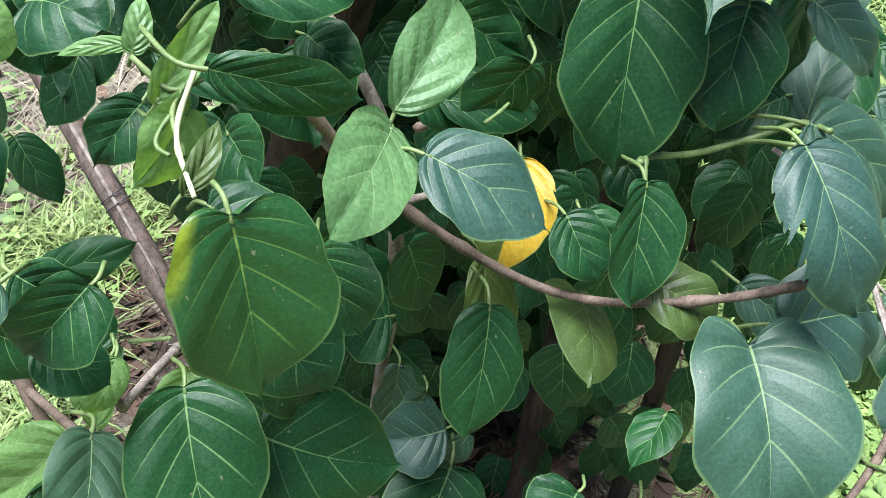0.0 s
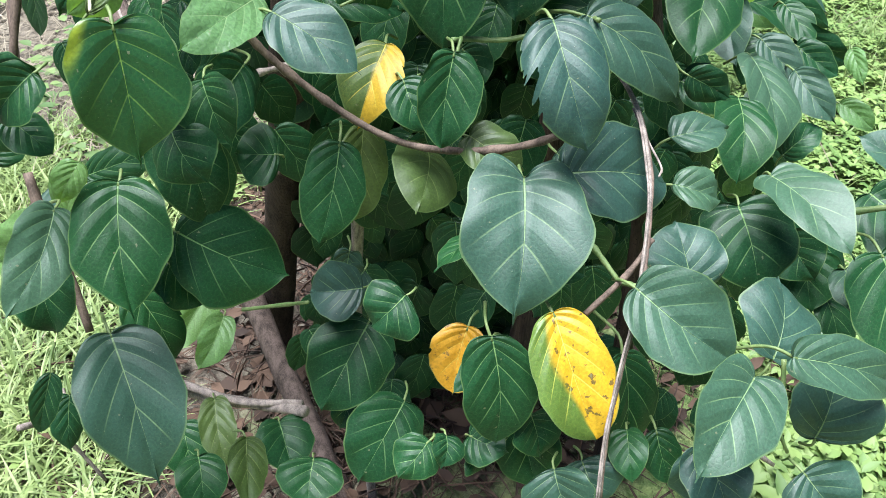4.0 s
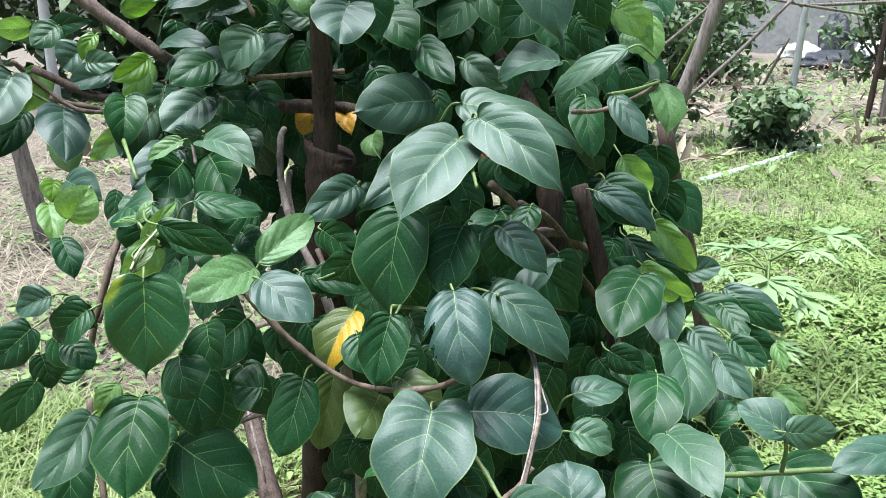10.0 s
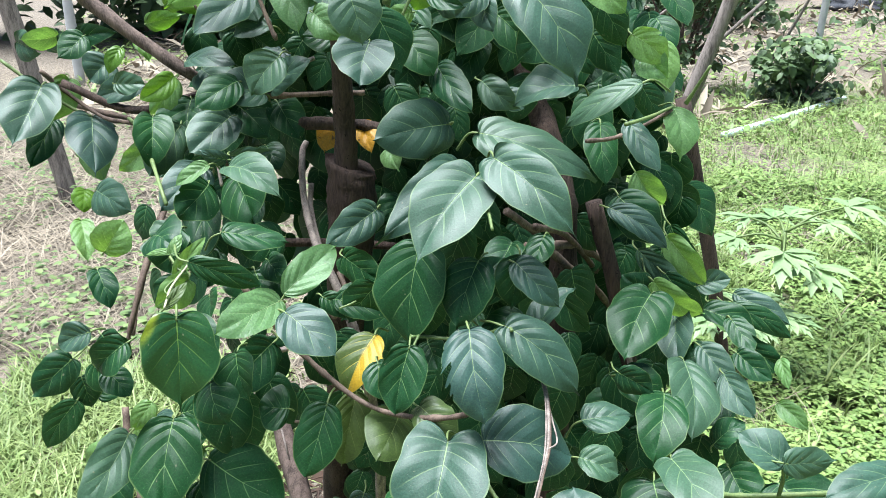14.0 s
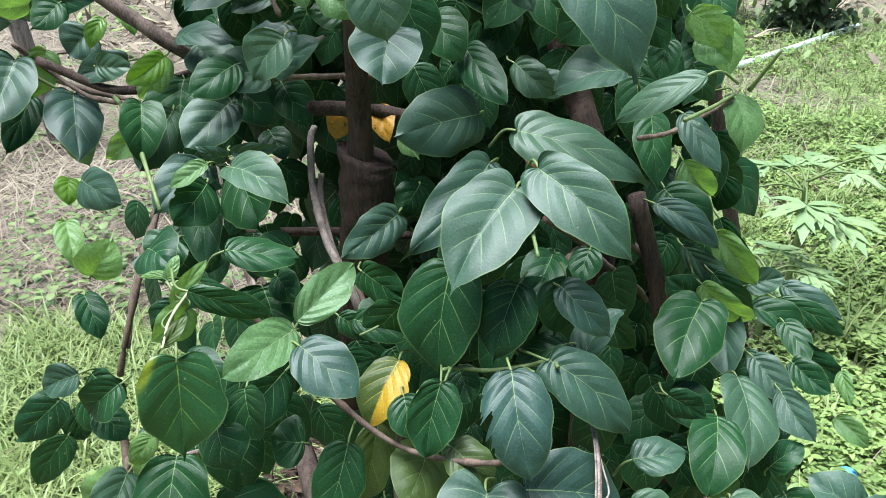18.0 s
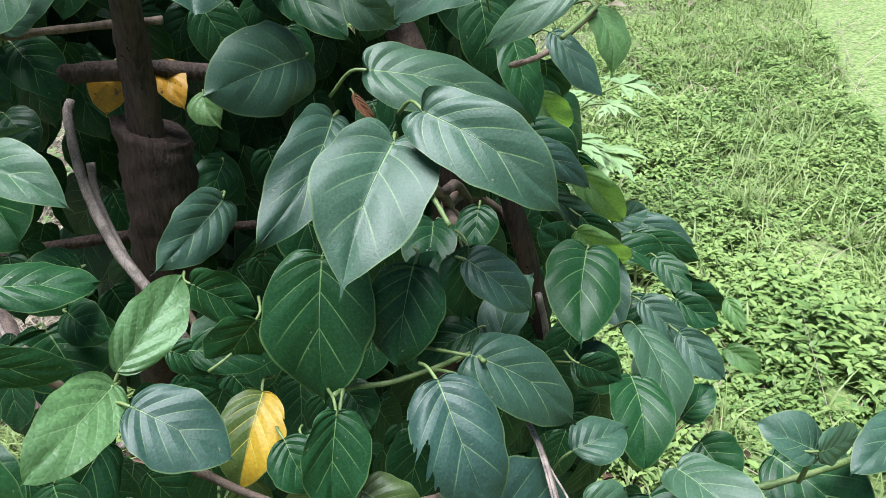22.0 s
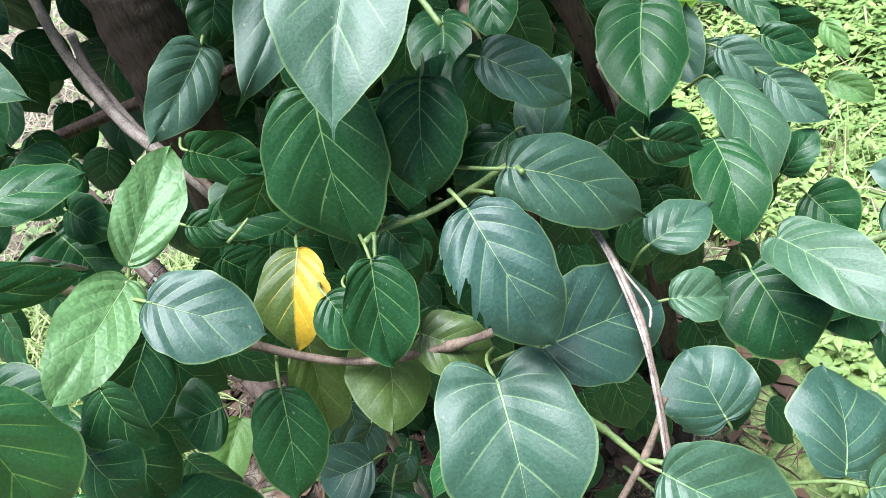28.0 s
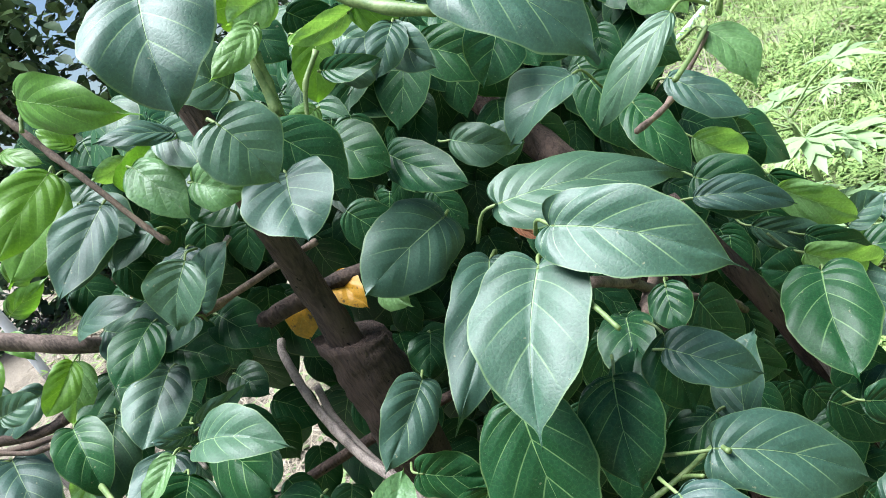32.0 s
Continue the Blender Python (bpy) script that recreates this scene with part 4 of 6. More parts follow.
leaf("mid", (-0.301, 1.398, 1.330), (-0.296, 1.340, 1.268), 0.040, (0.57, -0.58, 0.58))
leaf("orange", (-0.099, 1.316, 1.096), (-0.110, 1.298, 1.052), 0.038, (-0.2, -0.9, 0.3))
leaf("orange", (-0.056, 1.312, 1.096), (-0.038, 1.270, 1.062), 0.034, (0.1, -0.8, 0.6))
leaf("young", (-0.022, 1.368, 1.048), (-0.009, 1.330, 1.020), 0.042, (-0.55, -0.60, 0.57))
leaf("dark", (-0.011, 1.362, 0.972), (-0.034, 1.327, 0.938), 0.049, (0.42, -0.77, 0.48))
leaf("dark", (-0.277, 1.211, 0.978), (-0.263, 1.175, 0.928), 0.061, (0.24, -0.76, 0.61))
leaf("grey", (0.343, 0.881, 0.702), (0.353, 0.845, 0.681), 0.038, (-0.59, -0.53, 0.61))
leaf("grey", (0.423, 0.943, 0.703), (0.429, 0.898, 0.679), 0.047, (-0.40, -0.48, 0.78))
leaf("dark", (0.441, 1.034, 0.686), (0.398, 0.987, 0.635), 0.099, (0.03, -0.75, 0.66))
leaf("blue", (0.289, 0.816, 0.725), (0.318, 0.887, 0.751), 0.079, (0.35, -0.45, 0.82), 0.09, 0.07, (0.6, 0.4, 0.45))
leaf("dark", (0.067, 0.857, 0.729), (0.031, 0.827, 0.698), 0.023, (-0.25, -0.55, 0.80))
leaf("mid", (0.058, 0.823, 0.636), (0.068, 0.813, 0.624), 0.061, (0.18, -0.66, 0.73))
leaf("mid", (-0.055, 1.025, 0.490), (-0.070, 0.996, 0.457), 0.039, (0.04, -0.76, 0.65))
leaf("mid", (0.012, 0.813, 0.661), (-0.017, 0.791, 0.641), 0.041, (-0.06, -0.63, 0.77))
leaf("blue", (0.108, 0.776, 0.660), (0.119, 0.750, 0.629), 0.063, (-0.49, -0.74, 0.45))
leaf("dark", (0.170, 0.795, 0.678), (0.167, 0.757, 0.657), 0.032, (-0.38, -0.44, 0.81))
leaf("dry", (0.123, 1.301, 1.054), (0.142, 1.283, 1.029), 0.011, (-0.25, -0.88, 0.42))
leaf("pale", (-0.206, 0.935, 0.978), (-0.187, 0.959, 1.001), 0.013, (0.18, -0.76, 0.62))
leaf("dark", (-0.147, 0.969, 0.911), (-0.128, 0.941, 0.867), 0.054, (-0.36, -0.85, 0.39))
leaf("young", (-0.312, 1.240, 0.590), (-0.350, 1.216, 0.561), 0.033, (-0.10, -0.70, 0.70))
leaf("young", (-0.220, 1.009, 1.012), (-0.257, 1.015, 1.006), 0.009, (-0.23, -0.72, 0.65))
leaf("young", (-0.221, 1.001, 1.012), (-0.214, 1.019, 1.031), 0.013, (0.25, -0.75, 0.61))
leaf("dark", (-0.284, 1.166, 0.969), (-0.289, 1.146, 0.926), 0.067, (0.69, -0.68, 0.24))
leaf("dark", (-0.154, 1.079, 0.965), (-0.135, 1.045, 0.923), 0.087, (0.36, -0.64, 0.68))
leaf("blue", (0.109, 1.046, 0.934), (0.146, 1.086, 0.987), 0.053, (-0.76, -0.14, 0.63))
leaf("grey", (0.182, 1.021, 0.916), (0.229, 1.065, 0.960), 0.042, (-0.47, -0.33, 0.82))
leaf("grey", (0.388, 1.263, 0.854), (0.384, 1.173, 0.799), 0.057, (-0.56, -0.41, 0.72))
leaf("dark", (-0.056, 1.067, 0.935), (0.015, 1.069, 0.918), 0.038, (0.16, -0.73, 0.66))
leaf("dark", (0.020, 0.998, 0.889), (0.030, 0.975, 0.854), 0.042, (-0.23, -0.83, 0.50))
leaf("mid", (0.054, 0.906, 0.798), (0.021, 0.883, 0.782), 0.032, (-0.49, 0.12, 0.86))
leaf("young", (-0.100, 1.382, 1.427), (-0.132, 1.354, 1.409), 0.039, (0.71, -0.53, -0.47))
leaf("lemon", (0.024, 1.299, 1.343), (-0.013, 1.276, 1.385), 0.045, (0.17, -0.92, -0.34))
leaf("grey", (0.070, 1.348, 1.293), (0.128, 1.294, 1.228), 0.043, (-0.33, -0.85, 0.42))
leaf("lemon", (0.031, 1.374, 1.315), (0.049, 1.342, 1.269), 0.037, (0.29, -0.73, 0.62))
leaf("lemon", (-0.255, 1.313, 1.356), (-0.218, 1.293, 1.328), 0.020, (0.12, -0.72, 0.69))
leaf("grey", (-0.125, 1.342, 1.289), (-0.181, 1.339, 1.326), 0.027, (0.12, -0.72, 0.69))
leaf("grey", (-0.206, 1.312, 1.261), (-0.271, 1.259, 1.222), 0.038, (0.44, -0.81, 0.38))
leaf("grey", (-0.126, 1.353, 1.262), (-0.105, 1.320, 1.216), 0.033, (-0.05, -0.82, 0.56))
leaf("young", (-0.168, 1.338, 1.290), (-0.202, 1.315, 1.295), 0.025, (0.53, -0.81, -0.25))
leaf("lemon", (-0.207, 1.349, 1.330), (-0.229, 1.348, 1.362), 0.023, (0.46, -0.84, 0.30))
leaf("lemon", (-0.326, 1.321, 1.252), (-0.283, 1.311, 1.269), 0.033, (-0.20, -0.98, -0.09))
leaf("blue", (-0.182, 1.273, 1.141), (-0.247, 1.253, 1.151), 0.059, (0.23, -0.73, 0.65))
leaf("blue", (-0.169, 1.330, 1.192), (-0.205, 1.282, 1.152), 0.059, (0.17, -0.45, 0.88))
leaf("mid", (-0.212, 1.257, 1.160), (-0.261, 1.211, 1.130), 0.051, (0.43, -0.56, 0.71))
leaf("lemon", (-0.313, 1.294, 1.159), (-0.354, 1.266, 1.131), 0.033, (0.44, -0.87, 0.23))
leaf("dark", (-0.309, 1.338, 1.120), (-0.300, 1.286, 1.054), 0.078, (0.11, -0.77, 0.63))
leaf("bright", (-0.378, 1.249, 1.156), (-0.333, 1.246, 1.157), 0.031, (-0.09, -0.96, 0.28), 0.05, 0.25)
leaf("mid", (-0.335, 1.258, 1.110), (-0.327, 1.215, 1.049), 0.053, (0.43, -0.71, 0.56))
leaf("grey", (0.339, 1.310, 0.916), (0.408, 1.293, 0.864), 0.037, (-0.20, -0.98, 0.04))
leaf("grey", (0.427, 1.301, 0.865), (0.475, 1.305, 0.877), 0.036, (-0.03, -0.90, 0.43))
leaf("blue", (0.412, 1.193, 0.825), (0.457, 1.148, 0.783), 0.043, (-0.14, -0.75, 0.64))
leaf("dark", (0.534, 1.028, 0.721), (0.474, 1.032, 0.695), 0.033, (-0.38, -0.53, 0.76))
leaf("mid", (0.469, 1.265, 0.833), (0.491, 1.215, 0.800), 0.036, (-0.23, -0.60, 0.76))
leaf("dark", (0.448, 1.166, 0.770), (0.388, 1.131, 0.744), 0.065, (-0.12, -0.44, 0.89))
leaf("dark", (0.438, 1.082, 0.709), (0.464, 1.037, 0.679), 0.063, (-0.39, -0.66, 0.64))
leaf("dark", (0.422, 1.004, 0.678), (0.419, 0.957, 0.632), 0.066, (-0.35, -0.63, 0.69))
leaf("mid", (0.440, 0.974, 0.638), (0.438, 0.919, 0.582), 0.047, (0.10, -0.72, 0.69))
leaf("mid", (0.430, 1.208, 0.817), (0.398, 1.184, 0.769), 0.053, (-0.41, -0.69, 0.60))
leaf("grey", (-0.170, 1.290, 1.229), (-0.224, 1.276, 1.212), 0.043, (0.05, -0.57, 0.82))
leaf("mid", (-0.338, 1.388, 1.069), (-0.246, 1.329, 1.070), 0.074, (-0.54, -0.84, 0.02))
leaf("lemon", (-0.391, 1.403, 1.218), (-0.322, 1.382, 1.234), 0.030, (-0.24, -0.94, -0.23))
leaf("grey", (-0.593, 1.463, 1.192), (-0.495, 1.430, 1.184), 0.037, (-0.32, -0.94, -0.05))
leaf("mid", (-0.528, 1.461, 1.185), (-0.447, 1.426, 1.203), 0.035, (-0.39, -0.92, 0.01))
leaf("young", (-0.100, 1.231, 1.251), (-0.059, 1.219, 1.218), 0.043, (-0.05, -0.96, 0.29))
leaf("lemon", (-0.178, 1.322, 1.267), (-0.124, 1.297, 1.298), 0.046, (-0.17, -0.89, -0.42))
leaf("young", (-0.128, 1.277, 1.269), (-0.072, 1.260, 1.278), 0.039, (-0.33, -0.89, 0.32))
leaf("lemon", (-0.485, 1.328, 0.982), (-0.478, 1.299, 0.955), 0.035, (0.64, -0.42, 0.64))


def stem(points, radius, mat, seed):
    """A woody or green stem of the vine with swollen joints."""
    tube("stem", points, [radius * 1.05, radius, radius * 0.9], mat, vine, 8, 0.22, 5, 0.45, seed)


stem([(-0.145, 1.005, 0.976), (-0.127, 1.009, 0.946), (-0.113, 1.011, 0.925), (-0.098, 1.009, 0.907), (-0.070, 1.001, 0.884), (-0.037, 0.987, 0.863), (-0.004, 0.972, 0.850), (0.032, 0.958, 0.847), (0.073, 0.943, 0.854), (0.104, 0.927, 0.869), (0.128, 0.910, 0.890)], 0.0031, BROWN_STEM, 1)
stem([(-0.115, 1.029, 0.884), (-0.088, 1.022, 0.894), (-0.059, 1.015, 0.905)], 0.0024, GREY_STEM, 2)
stem([(0.118, 0.911, 0.831), (0.127, 0.892, 0.823), (0.145, 0.869, 0.807), (0.160, 0.846, 0.792)], 0.0021, GREEN_STALK, 3)
stem([(0.131, 0.829, 0.777), (0.160, 0.845, 0.793), (0.176, 0.857, 0.802), (0.189, 0.869, 0.814)], 0.0023, BROWN_STEM, 4)
stem([(0.160, 0.846, 0.792), (0.171, 0.836, 0.796)], 0.0018, GREEN_STALK, 5)
stem([(0.045, 0.990, 0.927), (0.059, 1.004, 0.921), (0.091, 1.003, 0.920), (0.126, 1.000, 0.929), (0.151, 0.992, 0.942), (0.155, 0.972, 0.948)], 0.0020, GREEN_STALK, 6)
stem([(0.122, 1.006, 0.922), (0.126, 0.990, 0.933), (0.133, 0.971, 0.942)], 0.0015, GREEN_STALK, 7)
stem([(0.053, 0.997, 0.926), (0.047, 0.981, 0.917)], 0.0015, GREEN_STALK, 8)
stem([(-0.161, 1.041, 0.975), (-0.145, 1.057, 0.942), (-0.132, 1.065, 0.918), (-0.107, 1.050, 0.892), (-0.089, 1.033, 0.880)], 0.0023, GREY_STEM, 9)
stem([(-0.195, 0.987, 1.009), (-0.204, 0.969, 0.997), (-0.206, 0.955, 0.992), (-0.204, 0.940, 0.988), (-0.201, 0.924, 0.985)], 0.0012, CUT_END, 10)
stem([(-0.222, 1.000, 1.011), (-0.207, 0.989, 0.999), (-0.192, 0.991, 1.002)], 0.0013, GREEN_STALK, 11)
stem([(-0.208, 0.973, 0.995), (-0.214, 0.967, 0.990), (-0.215, 0.961, 0.987), (-0.210, 0.955, 0.986)], 0.0010, GREEN_STALK, 12)
stem([(-0.303, 1.127, 0.426), (-0.292, 1.164, 0.366), (-0.263, 1.168, 0.340), (-0.194, 1.139, 0.349), (-0.115, 1.079, 0.395)], 0.0074, GREY_STEM, 13)
stem([(-0.287, 1.173, 0.361), (-0.207, 1.131, 0.364), (-0.120, 1.100, 0.387)], 0.0050, GREY_STEM, 14)
stem([(-0.236, 1.292, 1.130), (-0.202, 1.298, 1.132), (-0.153, 1.296, 1.135), (-0.103, 1.283, 1.140), (-0.045, 1.262, 1.146)], 0.0035, BROWN_STEM, 15)
stem([(-0.206, 1.287, 1.143), (-0.169, 1.270, 1.162), (-0.108, 1.258, 1.191)], 0.0034, GREY_STEM, 16)
stem([(-0.562, 1.396, 1.148), (-0.542, 1.418, 1.115), (-0.499, 1.414, 1.084), (-0.453, 1.391, 1.074), (-0.364, 1.349, 1.080)], 0.0030, BROWN_STEM, 17)
stem([(-0.624, 1.399, 1.163), (-0.577, 1.401, 1.125), (-0.529, 1.405, 1.091), (-0.503, 1.412, 1.075)], 0.0026, GREEN_STALK, 18)
stem([(-0.555, 1.454, 1.087), (-0.470, 1.411, 1.080), (-0.372, 1.369, 1.076), (-0.322, 1.330, 1.089)], 0.0035, BROWN_STEM, 19)
stem([(0.077, 1.190, 1.331), (0.108, 1.160, 1.297), (0.142, 1.133, 1.273)], 0.0046, GREEN_STALK, 20)
stem([(-0.049, 1.215, 1.313), (-0.028, 1.211, 1.281), (-0.013, 1.205, 1.241)], 0.0028, GREEN_STALK, 21)
stem([(0.008, 1.201, 1.314), (0.002, 1.198, 1.275), (-0.004, 1.199, 1.251)], 0.0027, GREEN_STALK, 22)
stem([(0.373, 1.251, 1.140), (0.382, 1.236, 1.166), (0.391, 1.221, 1.192)], 0.0021, GREEN_STALK, 23)
stem([(0.123, 1.028, 1.075), (0.128, 1.006, 1.066), (0.132, 0.984, 1.057)], 0.0018, GREEN_STALK, 24)
stem([(0.241, 1.169, 1.108), (0.274, 1.190, 1.107), (0.308, 1.214, 1.114), (0.354, 1.242, 1.133)], 0.0024, BROWN_STEM, 25)
stem([(0.286, 1.165, 1.130), (0.319, 1.204, 1.131), (0.356, 1.244, 1.137)], 0.0021, GREEN_STALK, 26)
stem([(0.376, 1.014, 0.724), (0.404, 0.986, 0.740), (0.434, 0.970, 0.752), (0.491, 0.967, 0.760), (0.541, 0.974, 0.759), (0.611, 0.989, 0.745)], 0.0030, GREEN_STALK, 27)
stem([(0.454, 0.956, 0.764), (0.453, 0.950, 0.790), (0.448, 0.943, 0.815)], 0.0023, GREEN_STALK, 28)
stem([(0.173, 1.111, 0.991), (0.204, 1.251, 0.938), (0.254, 1.344, 0.907), (0.307, 1.375, 0.867), (0.331, 1.353, 0.837)], 0.0059, BROWN_STEM, 29)
stem([(0.147, 1.134, 1.028), (0.185, 1.187, 0.983), (0.213, 1.246, 0.931), (0.278, 1.309, 0.858), (0.315, 1.381, 0.792)], 0.0047, BROWN_STEM, 30)
stem([(0.184, 1.173, 0.995), (0.235, 1.301, 0.938), (0.298, 1.416, 0.835)], 0.0049, BROWN_STEM, 31)
stem([(-0.321, 1.227, 0.987), (-0.320, 1.178, 0.959), (-0.327, 1.142, 0.916), (-0.341, 1.118, 0.855), (-0.354, 1.119, 0.814)], 0.0037, BROWN_STEM, 32)
stem([(-0.335, 1.257, 0.981), (-0.342, 1.220, 0.941), (-0.348, 1.180, 0.896), (-0.347, 1.135, 0.841)], 0.0034, BROWN_STEM, 33)
stem([(-0.349, 1.091, 0.757), (-0.338, 1.065, 0.709), (-0.320, 1.040, 0.662), (-0.309, 1.015, 0.615)], 0.0041, BROWN_STEM, 34)
stem([(-0.346, 0.898, 0.613), (-0.339, 0.961, 0.554), (-0.366, 1.034, 0.512)], 0.0026, GREY_STEM, 35)
stem([(-0.377, 1.007, 0.488), (-0.365, 1.013, 0.436), (-0.348, 1.013, 0.376)], 0.0022, GREY_STEM, 36)
stem([(-0.211, 1.243, 0.644), (-0.164, 1.174, 0.693), (-0.113, 1.102, 0.737)], 0.0022, BROWN_STEM, 37)
stem([(0.265, 0.772, 0.718), (0.282, 0.771, 0.694), (0.297, 0.769, 0.667)], 0.0017, GREEN_STALK, 38)
stem([(0.286, 0.800, 0.743), (0.284, 0.785, 0.721), (0.276, 0.766, 0.692)], 0.0020, GREEN_STALK, 39)
stem([(0.245, 0.775, 0.689), (0.265, 0.775, 0.670), (0.292, 0.772, 0.647)], 0.0020, GREY_STEM, 40)
stem([(0.480, 0.833, 0.664), (0.473, 0.817, 0.643), (0.460, 0.801, 0.622)], 0.0022, GREEN_STALK, 41)
stem([(-0.184, 1.158, 0.501), (-0.131, 1.126, 0.534), (-0.098, 1.094, 0.565)], 0.0023, GREEN_STALK, 42)
stem([(-0.295, 1.218, 0.613), (-0.247, 1.119, 0.710)], 0.0017, GREEN_STALK, 43)
stem([(-0.236, 1.086, 0.735), (-0.248, 1.041, 0.763), (-0.267, 0.993, 0.784)], 0.0034, GREY_STEM, 44)
stem([(-0.379, 1.143, 0.682), (-0.334, 1.059, 0.734), (-0.292, 0.978, 0.788)], 0.0031, BROWN_STEM, 45)
stem([(-0.460, 1.437, 1.074), (-0.368, 1.290, 1.079), (-0.274, 1.127, 1.029)], 0.0028, GREEN_STALK, 46)
stem([(-0.204, 0.953, 0.986), (-0.207, 0.976, 0.995), (-0.197, 0.995, 1.003)], 0.0014, GREEN_STALK, 47)
stem([(-0.223, 1.207, 1.066), (-0.220, 1.218, 1.052), (-0.205, 1.230, 1.043)], 0.0022, BROWN_STEM, 48)
stem([(-0.226, 1.190, 1.070), (-0.223, 1.184, 1.053), (-0.220, 1.179, 1.038)], 0.0021, GREY_STEM, 49)
stem([(-0.041, 1.023, 0.943), (-0.030, 1.029, 0.946), (-0.023, 1.034, 0.948)], 0.0011, GREEN_STALK, 50)
stem([(-0.059, 1.118, 0.949), (-0.045, 1.099, 0.923), (-0.048, 1.090, 0.908), (-0.065, 1.089, 0.900)], 0.0030, BROWN_STEM, 51)
stem([(-0.238, 1.339, 0.611), (-0.196, 1.287, 0.657), (-0.122, 1.208, 0.676)], 0.0045, BROWN_STEM, 52)
stem([(-0.233, 1.304, 1.395), (-0.218, 1.295, 1.362), (-0.209, 1.289, 1.338), (-0.189, 1.276, 1.293), (-0.168, 1.262, 1.241), (-0.155, 1.254, 1.214)], 0.0030, BROWN_STEM, 53)
stem([(-0.215, 1.284, 1.360), (-0.208, 1.289, 1.373), (-0.200, 1.291, 1.379)], 0.0018, GREEN_STALK, 54)
stem([(0.005, 1.209, 1.322), (0.001, 1.200, 1.294), (-0.003, 1.191, 1.264)], 0.0041, GREEN_STALK, 55)
stem([(0.049, 1.222, 1.292), (0.027, 1.216, 1.273), (0.013, 1.208, 1.247)], 0.0021, GREEN_STALK, 56)
stem([(-0.329, 1.329, 1.278), (-0.300, 1.329, 1.273), (-0.280, 1.321, 1.244)], 0.0022, BROWN_STEM, 57)
stem([(0.180, 1.038, 0.890), (0.186, 1.001, 0.890), (0.195, 0.960, 0.875), (0.196, 0.917, 0.847), (0.188, 0.883, 0.829), (0.177, 0.849, 0.804), (0.166, 0.819, 0.779), (0.152, 0.793, 0.754), (0.138, 0.762, 0.711), (0.132, 0.737, 0.671)], 0.0016, GREY_STEM, 58)
stem([(0.182, 1.039, 0.889), (0.188, 1.002, 0.889), (0.196, 0.962, 0.875), (0.198, 0.918, 0.847), (0.190, 0.884, 0.829), (0.180, 0.850, 0.804), (0.168, 0.820, 0.778), (0.154, 0.794, 0.754), (0.140, 0.763, 0.711), (0.134, 0.738, 0.670)], 0.0013, BROWN_STEM, 59)
stem([(0.178, 1.037, 0.890), (0.185, 0.999, 0.890), (0.193, 0.959, 0.876), (0.193, 0.915, 0.848), (0.187, 0.881, 0.830), (0.176, 0.847, 0.805), (0.164, 0.817, 0.780), (0.151, 0.792, 0.756), (0.137, 0.761, 0.712), (0.130, 0.736, 0.672)], 0.0009, GREY_STEM, 60)
stem([(0.196, 0.974, 0.869), (0.201, 0.944, 0.857), (0.205, 0.916, 0.849), (0.195, 0.894, 0.855)], 0.0009, GREY_STEM, 61)


# ---- inner leaves of the vine ----
def flat_leaves(name, places, mat, parent=None, label="", kind="stuff"):
    """Many small leaves in one mesh: rows of place, direction of the tip, face, length and width."""
    verts, faces = [], []
    for p, d, nrm, ln, wd in places:
        d = d.normalized()
        s = d.cross(nrm)
        if s.length < 1e-3:
            s = Vector((1, 0, 0))
        s.normalize()
        up = s.cross(d)
        k = len(verts)
        verts += [p, p + d * ln * 0.24 + s * wd * 0.40 + up * wd * 0.10, p + d * ln * 0.26, p + d * ln * 0.24 - s * wd * 0.40 + up * wd * 0.10,
                  p + d * ln * 0.58 + s * wd * 0.42 + up * wd * 0.05, p + d * ln * 0.6 - up * ln * 0.03, p + d * ln * 0.58 - s * wd * 0.42 + up * wd * 0.05, p + d * ln - up * ln * 0.14]
        faces += [(k, k + 1, k + 2), (k, k + 2, k + 3), (k + 1, k + 4, k + 5, k + 2), (k + 2, k + 5, k + 6, k + 3), (k + 4, k + 7, k + 5), (k + 5, k + 7, k + 6)]
    return mesh_object(name, verts, faces, mat, parent, True, label, kind)


# ---- ground ----
def ground_height(x, y):
    return GROUND + 0.03 * noise.noise(Vector((x * 0.9, y * 0.9, 1.0))) + 0.012 * noise.noise(Vector((x * 4, y * 4, 5.0)))


def axis_steps(low, high, fine, coarse):
    near = list(np.arange(low, high + 0.001, fine))
    left = [low - coarse * (1.6 ** k) for k in range(12)][::-1]
    right = [high + coarse * (1.6 ** k) for k in range(12)]
    return left + near + right


xs, ys = axis_steps(-5, 7, 0.16, 0.3), axis_steps(-2, 12, 0.16, 0.3)
gv = [(x, y, ground_height(x, y)) for y in ys for x in xs]
gf = [(j * len(xs) + i, j * len(xs) + i + 1, (j + 1) * len(xs) + i + 1, (j + 1) * len(xs) + i) for j in range(len(ys) - 1) for i in range(len(xs) - 1)]
ground = mesh_object("ground", gv, gf, SOIL, None, True, "field ground with soil, straw and low weeds", "structure")
ground["category"] = "ground"


# ---- posts and trellis under the vine ----
post = tagged(new("support_post"), "dark rough wooden post with a split upright stake", "post")
pv, pf = tube_data([(-0.24, 1.73, GROUND - 0.05), (-0.155, 1.50, 0.43), (-0.090, 1.325, 0.84), (-0.074, 1.292, 0.96), (-0.070, 1.286, 1.04)], [0.030, 0.028, 0.032, 0.034, 0.034], 22, 0.13, 12, 0.03, 3)
